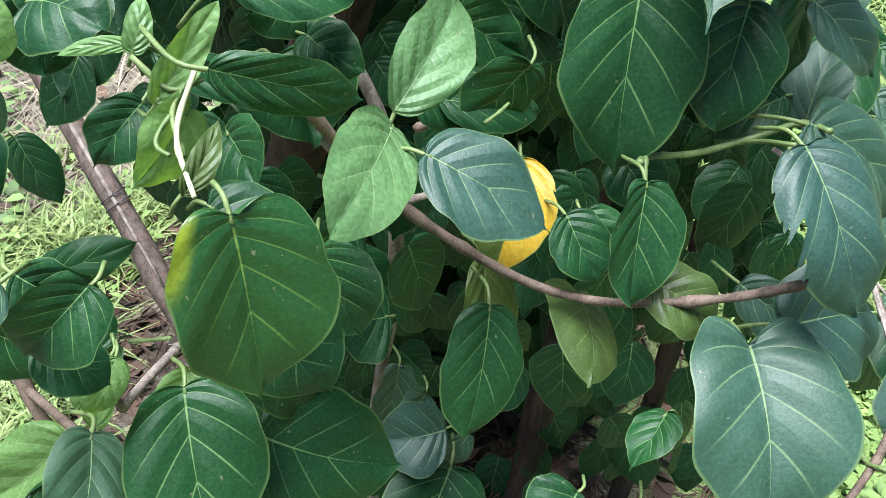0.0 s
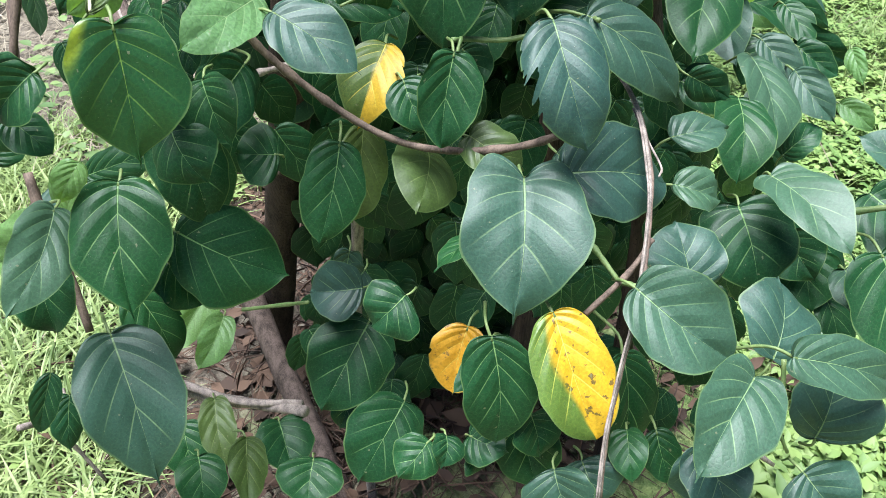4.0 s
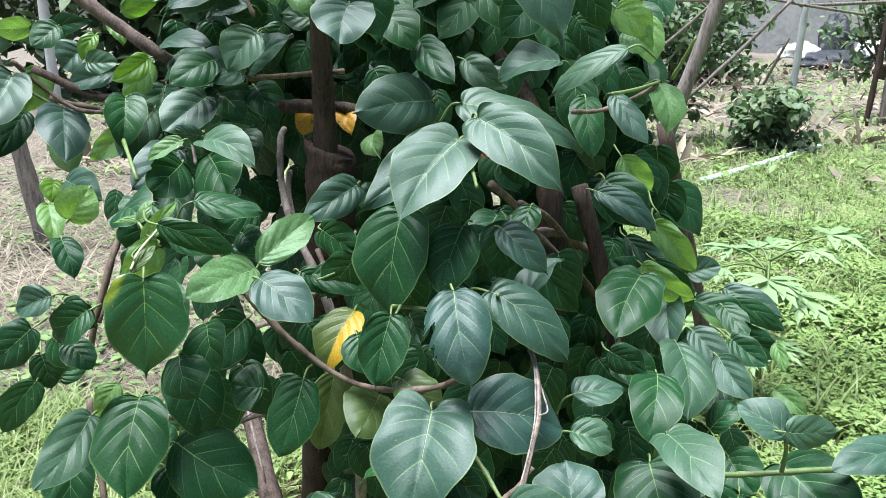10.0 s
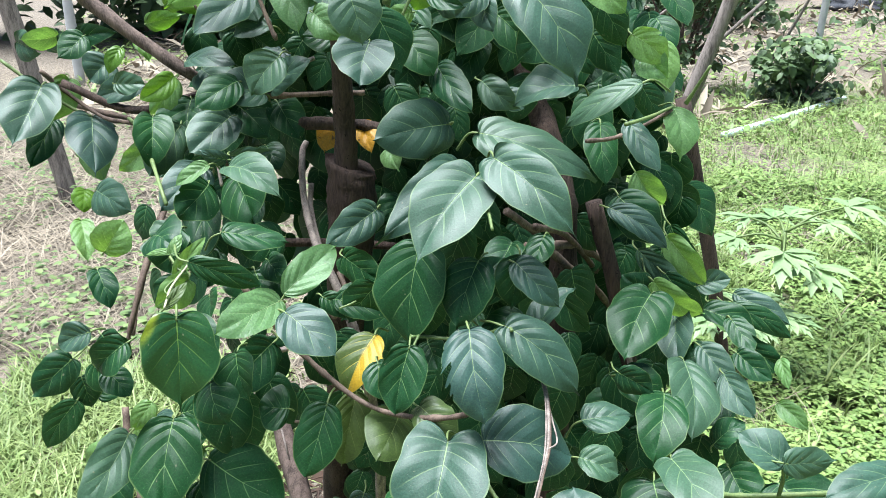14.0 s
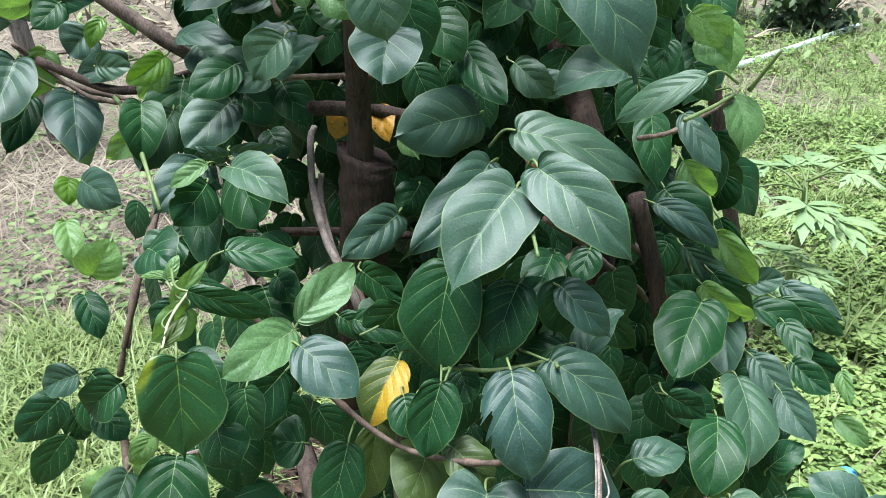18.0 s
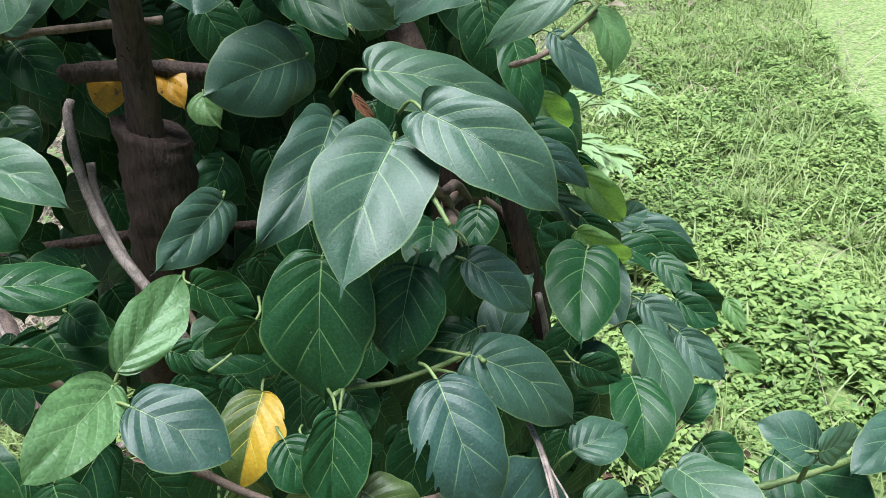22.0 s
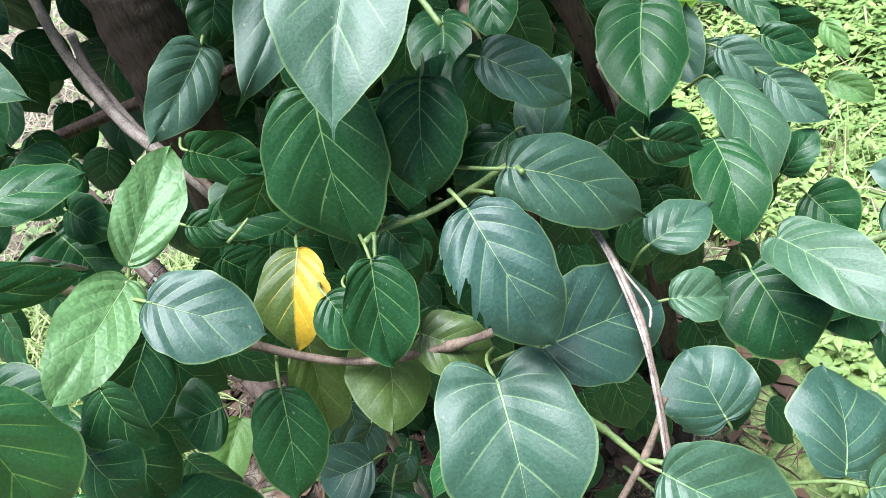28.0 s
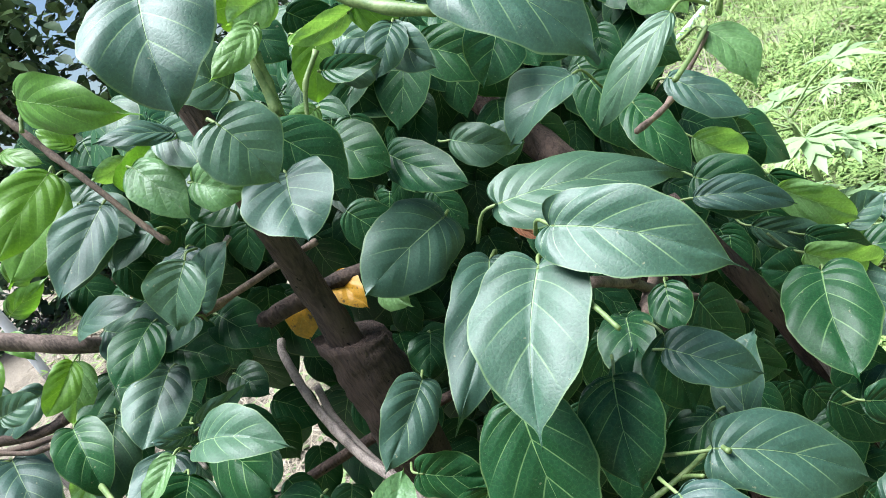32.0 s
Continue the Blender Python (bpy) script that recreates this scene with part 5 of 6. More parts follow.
# the broken top slopes from the standing stake down to the other side
for i in range(len(pv) - 22 * 3, len(pv)):
    row = (i - len(pv)) // 22 + 4
    pv[i] = pv[i] + Vector((0, 0, row / 3 * (-0.35 * (pv[i].x + 0.066) + 0.006 * noise.noise(pv[i] * 90))))
mesh_object("trunk", pv, pf, POST_WOOD, post)
tube("stake", [(-0.084, 1.305, 0.88), (-0.077, 1.282, 1.02), (-0.0735, 1.271, 1.10), (-0.071, 1.25, 1.19), (-0.064, 1.235, 1.40)], [0.018, 0.017, 0.0145, 0.013, 0.011], POST_WOOD, post, 12, 0.2, 10, 0.05, 4)
tube("crossbar", [(-0.15, 1.305, 1.090), (-0.12, 1.30, 1.096), (-0.05, 1.297, 1.093), (0.005, 1.30, 1.082)], [0.008, 0.009, 0.008], POST_WOOD, post, 8, 0.3, 5, 0.2, 5)
tube("crossbar", [(-0.42, 1.40, 0.86), (-0.16, 1.40, 0.88), (0.10, 1.40, 0.87)], [0.006, 0.0065, 0.005], POST_WOOD, post, 8, 0.3, 5, 0.2, 6)
second = tagged(new("support_post"), "rough brown wooden post wrapped by vine stems", "post")
tube("trunk", [(0.23, 1.38, GROUND - 0.05), (0.238, 1.36, 0.5), (0.236, 1.345, 0.85), (0.228, 1.36, 1.0), (0.165, 1.45, 1.16), (0.13, 1.52, 1.27)], [0.026, 0.020, 0.017, 0.013], POST_WOOD, second, 12, 0.4, 8, 0.12, 7)
leaning = tagged(new("leaning_stake"), "split dark brown wooden stake leaning in the vine", "stake")
tube("shaft", [(-0.49, 2.01, 0.575), (-0.41, 1.87, 0.43), (-0.25, 1.595, 0.14), (-0.096, 1.326, -0.15), (-0.07, 1.28, -0.20)], [0.019, 0.021, 0.022, 0.022], LIMB_WOOD, leaning, 9, 0.35, 8, 0.08, 8)
for k, (bx, by, bz) in enumerate(((-0.372, 1.805, 0.363), (-0.366, 1.795, 0.352))):
    ring = [Vector((bx, by, bz)) + (Vector((0.80, 0.0, 0.60)) * math.cos(a) + Vector((0.29, 0.87, -0.39)) * math.sin(a)) * 0.0235 for a in [i * math.pi / 5 for i in range(11)]]
    tube("wire_tie", ring, [0.0013, 0.0013], BLACK_SHEET, leaning, 6, 0.0, 3, 0.0, k)
tube("sliver", [(-0.475, 1.972, 0.560), (-0.40, 1.838, 0.425), (-0.31, 1.68, 0.262)], [0.003, 0.0045, 0.002], GREY_STEM, leaning, 6, 0.2, 6, 0.1, 15)
board = tagged(new("leaning_stake"), "reddish brown split board leaning behind the leaves", "stake")
tube("shaft", [(0.27, 1.30, 0.99), (0.33, 1.29, 0.78), (0.37, 1.30, 0.50), (0.40, 1.33, 0.10), (0.41, 1.35, GROUND - 0.05)], [0.012, 0.014, 0.018], POST_WOOD, board, 8, 0.3, 8, 0.05, 9)
tube("sliver", [(0.325, 1.274, 0.80), (0.338, 1.272, 0.74), (0.362, 1.276, 0.58)], [0.004, 0.004, 0.003], GREY_STEM, board, 6, 0.2, 5, 0.1, 10)
limb = tagged(new("dead_branch"), "thick bare brown branch propped in the vine", "branch")
tube("shaft", [(-0.80, 1.36, 1.60), (-0.62, 1.345, 1.43), (-0.488, 1.335, 1.306), (-0.43, 1.33, 1.25), (-0.324, 1.33, 1.17), (-0.25, 1.345, 1.125)], [0.010, 0.0105, 0.010, 0.007], LIMB_WOOD, limb, 10, 0.3, 8, 0.2, 11)
tube("twig", [(-0.50, 1.34, 1.14), (-0.40, 1.345, 1.10), (-0.30, 1.35, 1.125), (-0.24, 1.35, 1.13)], [0.006, 0.006, 0.005], POST_WOOD, limb, 7, 0.2, 5, 0.2, 12)
# pair of old vine stems bent over beside the post
tube("old_stem", [(-0.144, 1.335, 1.060), (-0.147, 1.32, 1.046), (-0.140, 1.285, 0.993), (-0.119, 1.245, 0.943), (-0.090, 1.21, 0.904), (-0.058, 1.20, 0.81), (-0.04, 1.24, 0.6), (-0.05, 1.29, 0.3), (-0.04, 1.29, GROUND - 0.03)], [0.0044, 0.0048, 0.0050, 0.0055], GREY_STEM, vine, 9, 0.14, 7, 0.15, 1)
tube("old_stem", [(-0.134, 1.31, 1.005), (-0.132, 1.29, 0.972), (-0.111, 1.247, 0.926), (-0.083, 1.212, 0.890), (-0.052, 1.205, 0.80), (-0.034, 1.245, 0.6), (-0.044, 1.295, 0.3), (-0.034, 1.295, GROUND - 0.03)], [0.0038, 0.0044, 0.0048, 0.0052], GREY_STEM, vine, 9, 0.14, 7, 0.15, 2)

# ---- leaves inside the vine, behind the outer ones ----
rng = random.Random(21)
outer = [(o.matrix_world.translation.copy(), o.matrix_world.to_3x3().col[2].copy(), o.matrix_world.to_3x3().col[1].copy()) for o in vine.children if o.name.startswith("leaf")]


def rich_leaves(name, places, mat, parent, label):
    """Many full leaves in one mesh."""
    verts, faces, uvs = [], [], []
    for p, d, nrm, ln, wd in places:
        v, uv, f = leaf_shape(ln, wd, rng, 15, 9, (rng.uniform(0.1, 0.8), rng.uniform(0.4, 0.9), rng.uniform(0.36, 0.45)), rng.uniform(0.0, 0.2), rng.uniform(0, 0.15), 0.02, rng.uniform(0.05, 0.3))
        y = d.normalized()
        z = (nrm - y * nrm.dot(y)).normalized()
        m = Matrix.Translation(p) @ Matrix((y.cross(z), y, z)).transposed().to_4x4()
        k = len(verts)
        verts += [m @ Vector(q) for q in v]
        faces += [tuple(i + k for i in q) for q in f]
        uvs += uv
    ob = mesh_object(name, verts, faces, mat, parent, True, label, "stuff")
    layer = ob.data.uv_layers.new(name="map")
    idx = np.zeros(len(ob.data.loops), dtype=np.int32)
    ob.data.loops.foreach_get("vertex_index", idx)
    layer.data.foreach_set("uv", np.array(uvs)[idx].ravel())
    return ob


places = []
for p, z, y in outer:
    for k in range(2):
        back = rng.uniform(0.09, 0.24)
        q = p - Vector((0, -1, 0.15)).normalized() * back + Vector((rng.uniform(-0.07, 0.07) - 0.05 * (p.x > 0.25) + 0.05 * (p.x < -0.28), 0, rng.uniform(-0.06, 0.05)))
        if -0.20 < q.x < -0.02 and 0.86 < q.z < 1.14 and q.y < 1.42:
            continue
        if (q.x < -0.22 and q.z < 0.97) or q.x < -0.36 or q.x > 0.42:
            continue
        if q.y < 0.98 + 0.1 * rng.random():
            continue
        d = Vector((rng.uniform(-0.7, 0.7), rng.uniform(-0.5, 0.2), -1))
        nn = Vector((rng.uniform(-0.5, 0.5), -1, rng.uniform(0, 0.8)))
        ln = rng.uniform(0.05, 0.085)
        places.append((q, d, nn, ln, ln * rng.uniform(0.62, 0.8)))
for k in range(150):
    q = Vector((rng.uniform(-0.22, 0.55), rng.uniform(1.12, 1.40), rng.uniform(0.10, 0.78)))
    if abs(q.x + 0.07) < 0.10 and q.y < 1.25:
        continue
    d = Vector((rng.uniform(-0.8, 0.8), rng.uniform(-0.5, 0.3), -1))
    ln = rng.uniform(0.06, 0.10)
    places.append((q, d, Vector((rng.uniform(-0.6, 0.6), -0.8, rng.uniform(0, 1))), ln, ln * 0.75))
for k in range(90):
    q = Vector((rng.uniform(-0.34, 0.12), rng.uniform(1.44, 1.62), rng.uniform(0.62, 1.12)))
    places.append((q, Vector((rng.uniform(-0.8, 0.8), rng.uniform(-0.4, 0.3), -1)), Vector((rng.uniform(-0.6, 0.6), -0.8, rng.uniform(0, 1))), rng.uniform(0.06, 0.09), rng.uniform(0.05, 0.07)))
for k in range(170):
    h = rng.uniform(0.35, 1.25)
    q = Vector((rng.uniform(-0.45, 0.55), rng.uniform(1.42, 1.68), h))
    d = Vector((rng.uniform(-0.8, 0.8), rng.uniform(-0.3, 0.5), -1))
    places.append((q, d, Vector((rng.uniform(-0.6, 0.6), -0.8, rng.uniform(0, 1))), rng.uniform(0.06, 0.09), rng.uniform(0.045, 0.07)))
# deep leaves added to block light from behind and darken the gaps
for k in range(900):
    h = rng.uniform(-0.05, 1.22)
    q = Vector((rng.uniform(-0.20 if h < 0.95 else -0.38, 0.46), rng.uniform(1.45, 2.0), h))
    ln = rng.uniform(0.07, 0.11)
    places.append((q, Vector((rng.uniform(-0.8, 0.8), rng.uniform(-0.4, 0.4), -1)), Vector((rng.uniform(-0.7, 0.7), -0.6, rng.uniform(0, 1.2))), ln, ln * rng.uniform(0.65, 0.85)))
for k in range(620):
    h = rng.uniform(-0.02, 0.72)
    q = Vector((rng.uniform(-0.14, 0.46), rng.uniform(1.42 + 0.4 * max(0, 0.3 - h), 2.0), h))
    ln = rng.uniform(0.06, 0.10)
    places.append((q, Vector((rng.uniform(-0.8, 0.8), rng.uniform(-0.5, 0.3), -1)), Vector((rng.uniform(-0.6, 0.6), -0.7, rng.uniform(0, 1))), ln, ln * rng.uniform(0.6, 0.8)))
# unseen top leaves added as a roof that shades the inside
for k in range(520):
    q = Vector((rng.uniform(-0.36, 0.44), rng.uniform(1.42, 2.05), rng.uniform(1.14, 1.36)))
    ln = rng.uniform(0.06, 0.10)
    places.append((q, Vector((rng.uniform(-0.8, 0.8), rng.uniform(-0.8, 0.3), -0.7)), Vector((rng.uniform(-0.6, 0.6), -0.5, 1)), ln, ln * rng.uniform(0.6, 0.8)))
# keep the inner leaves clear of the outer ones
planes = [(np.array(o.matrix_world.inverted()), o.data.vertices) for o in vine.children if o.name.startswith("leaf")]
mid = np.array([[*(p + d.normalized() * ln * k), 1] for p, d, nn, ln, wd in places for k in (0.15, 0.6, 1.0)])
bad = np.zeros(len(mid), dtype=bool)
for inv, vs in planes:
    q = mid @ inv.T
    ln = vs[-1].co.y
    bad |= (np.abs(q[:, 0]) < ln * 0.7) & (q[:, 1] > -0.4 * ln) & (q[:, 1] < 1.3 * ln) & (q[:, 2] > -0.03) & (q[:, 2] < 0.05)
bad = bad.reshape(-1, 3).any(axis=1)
slope = lambda p: (p.x - 0.137) / (p.y - 0.17)
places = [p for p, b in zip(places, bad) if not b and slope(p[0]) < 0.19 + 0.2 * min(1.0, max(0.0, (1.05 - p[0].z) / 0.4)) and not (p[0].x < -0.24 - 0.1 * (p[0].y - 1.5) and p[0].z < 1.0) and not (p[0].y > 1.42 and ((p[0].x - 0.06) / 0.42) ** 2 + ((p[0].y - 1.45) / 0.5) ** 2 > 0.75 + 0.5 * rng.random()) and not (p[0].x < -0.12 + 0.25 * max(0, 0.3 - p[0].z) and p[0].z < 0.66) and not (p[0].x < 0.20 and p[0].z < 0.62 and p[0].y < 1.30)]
for k in range(20):
    q = Vector((rng.uniform(-0.37, -0.20), rng.uniform(1.22, 1.37), rng.uniform(0.78, 1.04)))
    ln = rng.uniform(0.042, 0.070)
    places.append((q, Vector((rng.uniform(-0.8, 0.5), rng.uniform(-0.6, 0.0), -0.8)), Vector((rng.uniform(-0.6, 0.4), -0.7, rng.uniform(0.1, 0.9))), ln, ln * rng.uniform(0.6, 0.8)))
for k in range(22):
    q = Vector((rng.uniform(-0.12, -0.02), rng.uniform(1.20, 1.36), rng.uniform(0.30, 0.66)))
    ln = rng.uniform(0.045, 0.075)
    places.append((q, Vector((rng.uniform(-0.7, 0.7), rng.uniform(-0.5, 0.1), -1)), Vector((rng.uniform(-0.4, 0.6), -0.9, rng.uniform(0, 0.7))), ln, ln * rng.uniform(0.6, 0.8)))
rich_leaves("inner_leaves", places, MATURE, vine, "shaded dark green inner leaves, some added unseen to block light")


# ---- field plants ----
rng = random.Random(33)


def up_leaf(x, y, lift, ln, wd, lean=1.0):
    a = rng.uniform(0, 2 * math.pi)
    d = Vector((math.cos(a), math.sin(a), rng.uniform(-0.1, 0.9) * lean))
    return (Vector((x, y, ground_height(x, y) + lift)), d, Vector((0, 0, 1)), ln, wd)


def shaded(x, y):
    """Bare littered soil under the vine."""
    return math.hypot((x - 0.10) * 0.9, (y - 1.70) * 0.65) < 0.58


def meadow(x, y):
    """How green the field is at a place: weeds on the right, straw on the left."""
    edge = -0.25 + 0.12 * y + 0.35 * noise.noise(Vector((x * 0.7, y * 0.7, 9)))
    if shaded(x, y):
        return False
    return x > edge or (y < 2.7 and x > -1.15 + 0.7 * noise.noise(Vector((1.3, y * 1.9, 5))) - 0.2 * y and noise.noise(Vector((x * 2.1, y * 2.1, 2))) > -0.75 + max(0.0, y - 2.1))


weeds = []
for k in range(38000):
    y = 1.1 + 4.4 * rng.random() ** 1.4
    x = rng.uniform(-1.5 if y < 2.3 else -0.4, 0.9 + 0.6 * y)
    if not meadow(x, y) or (x < 0.15 and y < 2.6 and rng.random() < 0.90):
        continue
    rough = noise.noise(Vector((x * 2.1, y * 2.1, 7)))
    if noise.noise(Vector((x * 5.5, y * 5.5, 3))) < -0.32 - 0.3 * rough:
        continue
    h = max(0.012, rng.uniform(0.02, 0.085) * (1 + 1.1 * rough))
    size = rng.uniform(0.016, 0.036) * (1 + 0.5 * rough)
    turn = rng.uniform(0, 6.3)
    base = Vector((x, y, ground_height(x, y) + h))
    for j in range(rng.randint(4, 7)):
        a = turn + j * 2.4 + rng.uniform(-0.3, 0.3)
        d = Vector((math.cos(a), math.sin(a), rng.uniform(-0.25, 0.55)))
        weeds.append((base - Vector((0, 0, rng.uniform(0, 0.5) * h)), d, Vector((0, 0, 1)), size * rng.uniform(0.7, 1.25), size * rng.uniform(0.42, 0.62)))
for k in range(24000):
    y = rng.uniform(5.0, 8.5)
    x = rng.uniform(-0.4, 0.9 + 0.6 * y)
    if meadow(x, y) and noise.noise(Vector((x * 1.6, y * 1.6, 3))) > -0.3:
        size = rng.uniform(0.02, 0.042)
        weeds.append(up_leaf(x, y, rng.uniform(0.0, 0.1), size, size * rng.uniform(0.4, 0.6), 0.55))
for k in range(16000):
    x, y = rng.gauss(0.8, 2.2), rng.gauss(0.4, 2.0)
    if math.hypot(x - 0.05, y - 1.3) < 0.9 or (x < -0.6 and rng.random() < 0.7):
        continue
    size = rng.uniform(0.02, 0.045)
    weeds.append(up_leaf(x, y, rng.uniform(0.0, 0.08), size, size * rng.uniform(0.4, 0.6), 0.7))
flat_leaves("low_weeds", weeds, WEED, None, "dense bright green low broad-leaved weeds")["category"] = "weeds"

blades_v, blades_f = [], []


def blade(x, y, ln, wd, bow):
    a = rng.uniform(0, 2 * math.pi)
    d, s = Vector((math.cos(a), math.sin(a), 0)), Vector((-math.sin(a), math.cos(a), 0))
    base = Vector((x, y, ground_height(x, y)))
    k = len(blades_v)
    for i in range(5):
        t = i / 4
        c = base + Vector((0, 0, ln * (t - bow * 0.55 * t * t))) + d * ln * bow * t * t
        w = wd * (1 - t) ** 0.7 * 0.5 + 0.0004
        blades_v.extend((c - s * w, c + s * w))
    for i in range(4):
        blades_f.append((k + 2 * i, k + 2 * i + 1, k + 2 * i + 3, k + 2 * i + 2))


for k in range(2400):
    x, y = rng.uniform(-1.5, 0.1), 1.1 + 1.6 * rng.random()
    if not meadow(x, y):
        continue
    for j in range(rng.randint(5, 11)):
        blade(x + rng.gauss(0, 0.025), y + rng.gauss(0, 0.025), rng.uniform(0.06, 0.18), rng.uniform(0.004, 0.011), rng.uniform(0.3, 1.2))
for k in range(5200):
    y = 1.5 + 7.5 * rng.random() ** 1.2
    x = rng.uniform(-1.4 if y < 2.3 else -0.2, 0.9 + 0.6 * y)
    if not meadow(x, y) or (y < 3 and rng.random() < 0.6):
        continue
    thick = noise.noise(Vector((x * 1.3, y * 1.3, 41)))
    if thick < -0.15 and rng.random() < 0.7:
        continue
    tall = rng.uniform(0.07, 0.17) * (1.6 if rng.random() < 0.12 else 1.0)
    for j in range(rng.randint(3, 9)):
        blade(x + rng.gauss(0, 0.03), y + rng.gauss(0, 0.03), tall * rng.uniform(0.7, 1.3), rng.uniform(0.004, 0.010), rng.uniform(0.3, 1.1))
mesh_object("grass_tufts", blades_v, blades_f, GRASS, None, True, "arching yellow-green grass tufts in the field", "stuff")["category"] = "grass"

straw_v, straw_f = [], []
for k in range(40000):
    y = 0.7 + 8.5 * rng.random() ** 1.5
    x = rng.uniform(-0.75 * y - 0.8, 0.85 * y)
    if shaded(x, y):
        continue
    if meadow(x, y) and rng.random() < (0.97 if y < 4.0 else 0.86):
        continue
    a = rng.uniform(0, math.pi)
    ln, w = rng.uniform(0.08, 0.40), rng.uniform(0.0009, 0.0022) * (1 if y < 3.5 else 1.7)
    d, s = Vector((math.cos(a), math.sin(a), rng.uniform(-0.2, 0.35))), Vector((-math.sin(a), math.cos(a), 0))
    c = Vector((x, y, ground_height(x, y) + rng.uniform(0.0, 0.05)))
    q = len(straw_v)
    mid = c + d * ln * 0.5 + Vector((0, 0, rng.uniform(-0.01, 0.03)))
    straw_v += [c - s * w, c + s * w, mid + s * w + Vector((0, 0, w)), mid - s * w + Vector((0, 0, w)), c + d * ln + s * w * 0.4, c + d * ln - s * w * 0.4]
    straw_f += [(q, q + 1, q + 2, q + 3), (q + 3, q + 2, q + 4, q + 5)]
mesh_object("dry_straw", straw_v, straw_f, STRAW, None, True, "scattered dry straw and dead grass stems", "stuff")["category"] = "straw"

creepers = []
for k in range(15000):
    y = 0.7 + 6.0 * rng.random() ** 1.4
    x = rng.uniform(-0.75 * y - 0.8, 0.3)
    if meadow(x, y) or shaded(x, y) or noise.noise(Vector((x * 1.6, y * 1.6, 13))) < -0.12:
        continue
    size = rng.uniform(0.022, 0.055)
    creepers.append(up_leaf(x, y, rng.uniform(0.0, 0.14), size, size * rng.uniform(0.6, 0.9), 0.5))
flat_leaves("ground_creeper", creepers, CREEPER, None, "patches of green creeping weeds among straw")["category"] = "weeds"


# ---- papaya plants ----
def papaya(x, y, height, spread, seed):
    r = random.Random(seed)
    z0 = ground_height(x, y)
    thing = tagged(new("papaya_plant"), "young papaya plant with lobed pale green leaves", "plant", "papaya plants")
    tube("stem", [(x, y, z0 - 0.03), (x + 0.01, y, z0 + height * 0.5), (x, y, z0 + height)], [0.012, 0.010, 0.008], GREEN_STALK, thing, 8, 0.1, 5, 0.1, seed)
    for k in range(8):
        a = 2.4 * k + r.uniform(-0.3, 0.3)
        rise = r.uniform(0.0, 0.35)
        reach = spread * r.uniform(0.6, 1.0)
        start = Vector((x, y, z0 + height * r.uniform(0.82, 1.0)))
        end = start + Vector((math.cos(a) * reach * 0.55, math.sin(a) * reach * 0.55, rise * reach))
        part_ob = tube("leaf_stalk", [start, (start + end) / 2 + Vector((0, 0, 0.02)), end], [0.005, 0.004, 0.0035], GREEN_STALK, thing, 6, 0.05, 4, 0, seed + k)
        lobes = []
        for j in range(7):
            b = a + (j - 3) * 0.62
            d = Vector((math.cos(b), math.sin(b), r.uniform(-0.25, 0.1)))
            ln = reach * (0.5 - 0.05 * abs(j - 3))
            lobes.append((end, d, Vector((0, 0, 1)), ln, ln * 0.36))
            for sgn in (-1, 1):
                c = b + sgn * 0.55
                lobes.append((end + d * ln * 0.45, Vector((math.cos(c), math.sin(c), -0.15)), Vector((0, 0, 1)), ln * 0.38, ln * 0.14))
        flat_leaves("leaf", lobes, PAPAYA, thing, "", "")
    return thing


PAPAYA = blade_material("papaya_leaves", (0.15, 0.24, 0.10), (0.25, 0.35, 0.16), 0.5, 0.25)
papaya(1.16, 3.05, 0.50, 0.42, 5)
papaya(0.98, 2.75, 0.30, 0.30, 9)


# ---- stakes, poles, pipe and the far side of the field ----
def pole(label, a, b, r0, r1, mat, seed, name="wooden_pole"):
    thing = tagged(new(name), label, "pole", "poles in the field")
    mid = (Vector(a) + Vector(b)) / 2 + Vector((0.01, 0, 0.0))
    tube("shaft", [Vector(a), mid, Vector(b)], [r0, (r0 + r1) / 2, r1], mat, thing, 9, 0.2, 8, 0.15, seed)
    return thing


pole("dark wooden post leaning in the grass", (0.955, 2.75, GROUND - 0.05), (0.687, 2.75, 0.87), 0.023, 0.022, POST_WOOD, 31)
pole("grey-brown wooden pole leaning against the trellis", (0.690, 2.80, 0.76), (0.950, 2.80, 1.70), 0.024, 0.019, OLD_WOOD, 32)
pole("thin grey metal pole standing in the field", (3.0, 8.2, GROUND - 0.05), (3.07, 8.2, 2.3), 0.032, 0.03, CONCRETE, 33)
pole("dark thin stake standing in grass", (4.50, 9.9, GROUND - 0.05), (4.60, 9.9, 1.75), 0.03, 0.028, POST_WOOD, 34)
pole("grey-brown stake standing in grass", (4.68, 9.9, GROUND - 0.05), (4.74, 9.9, 2.1), 0.045, 0.04, OLD_WOOD, 35)
pole("pale weathered stake standing in straw", (-2.35, 4.6, GROUND - 0.05), (-2.6, 4.6, 1.35), 0.05, 0.045, OLD_WOOD, 36)
pole("pale weathered pole by the woods", (-4.3, 8.6, GROUND - 0.05), (-4.35, 8.6, 2.4), 0.05, 0.045, CONCRETE, 37)
pole("pale weathered pole by the woods", (-2.6, 9.0, GROUND - 0.05), (-2.55, 9.0, 2.2), 0.035, 0.03, CONCRETE, 38)
rails = tagged(new("bamboo_trellis"), "loose trellis of thin bamboo rails far across the field", "trellis")
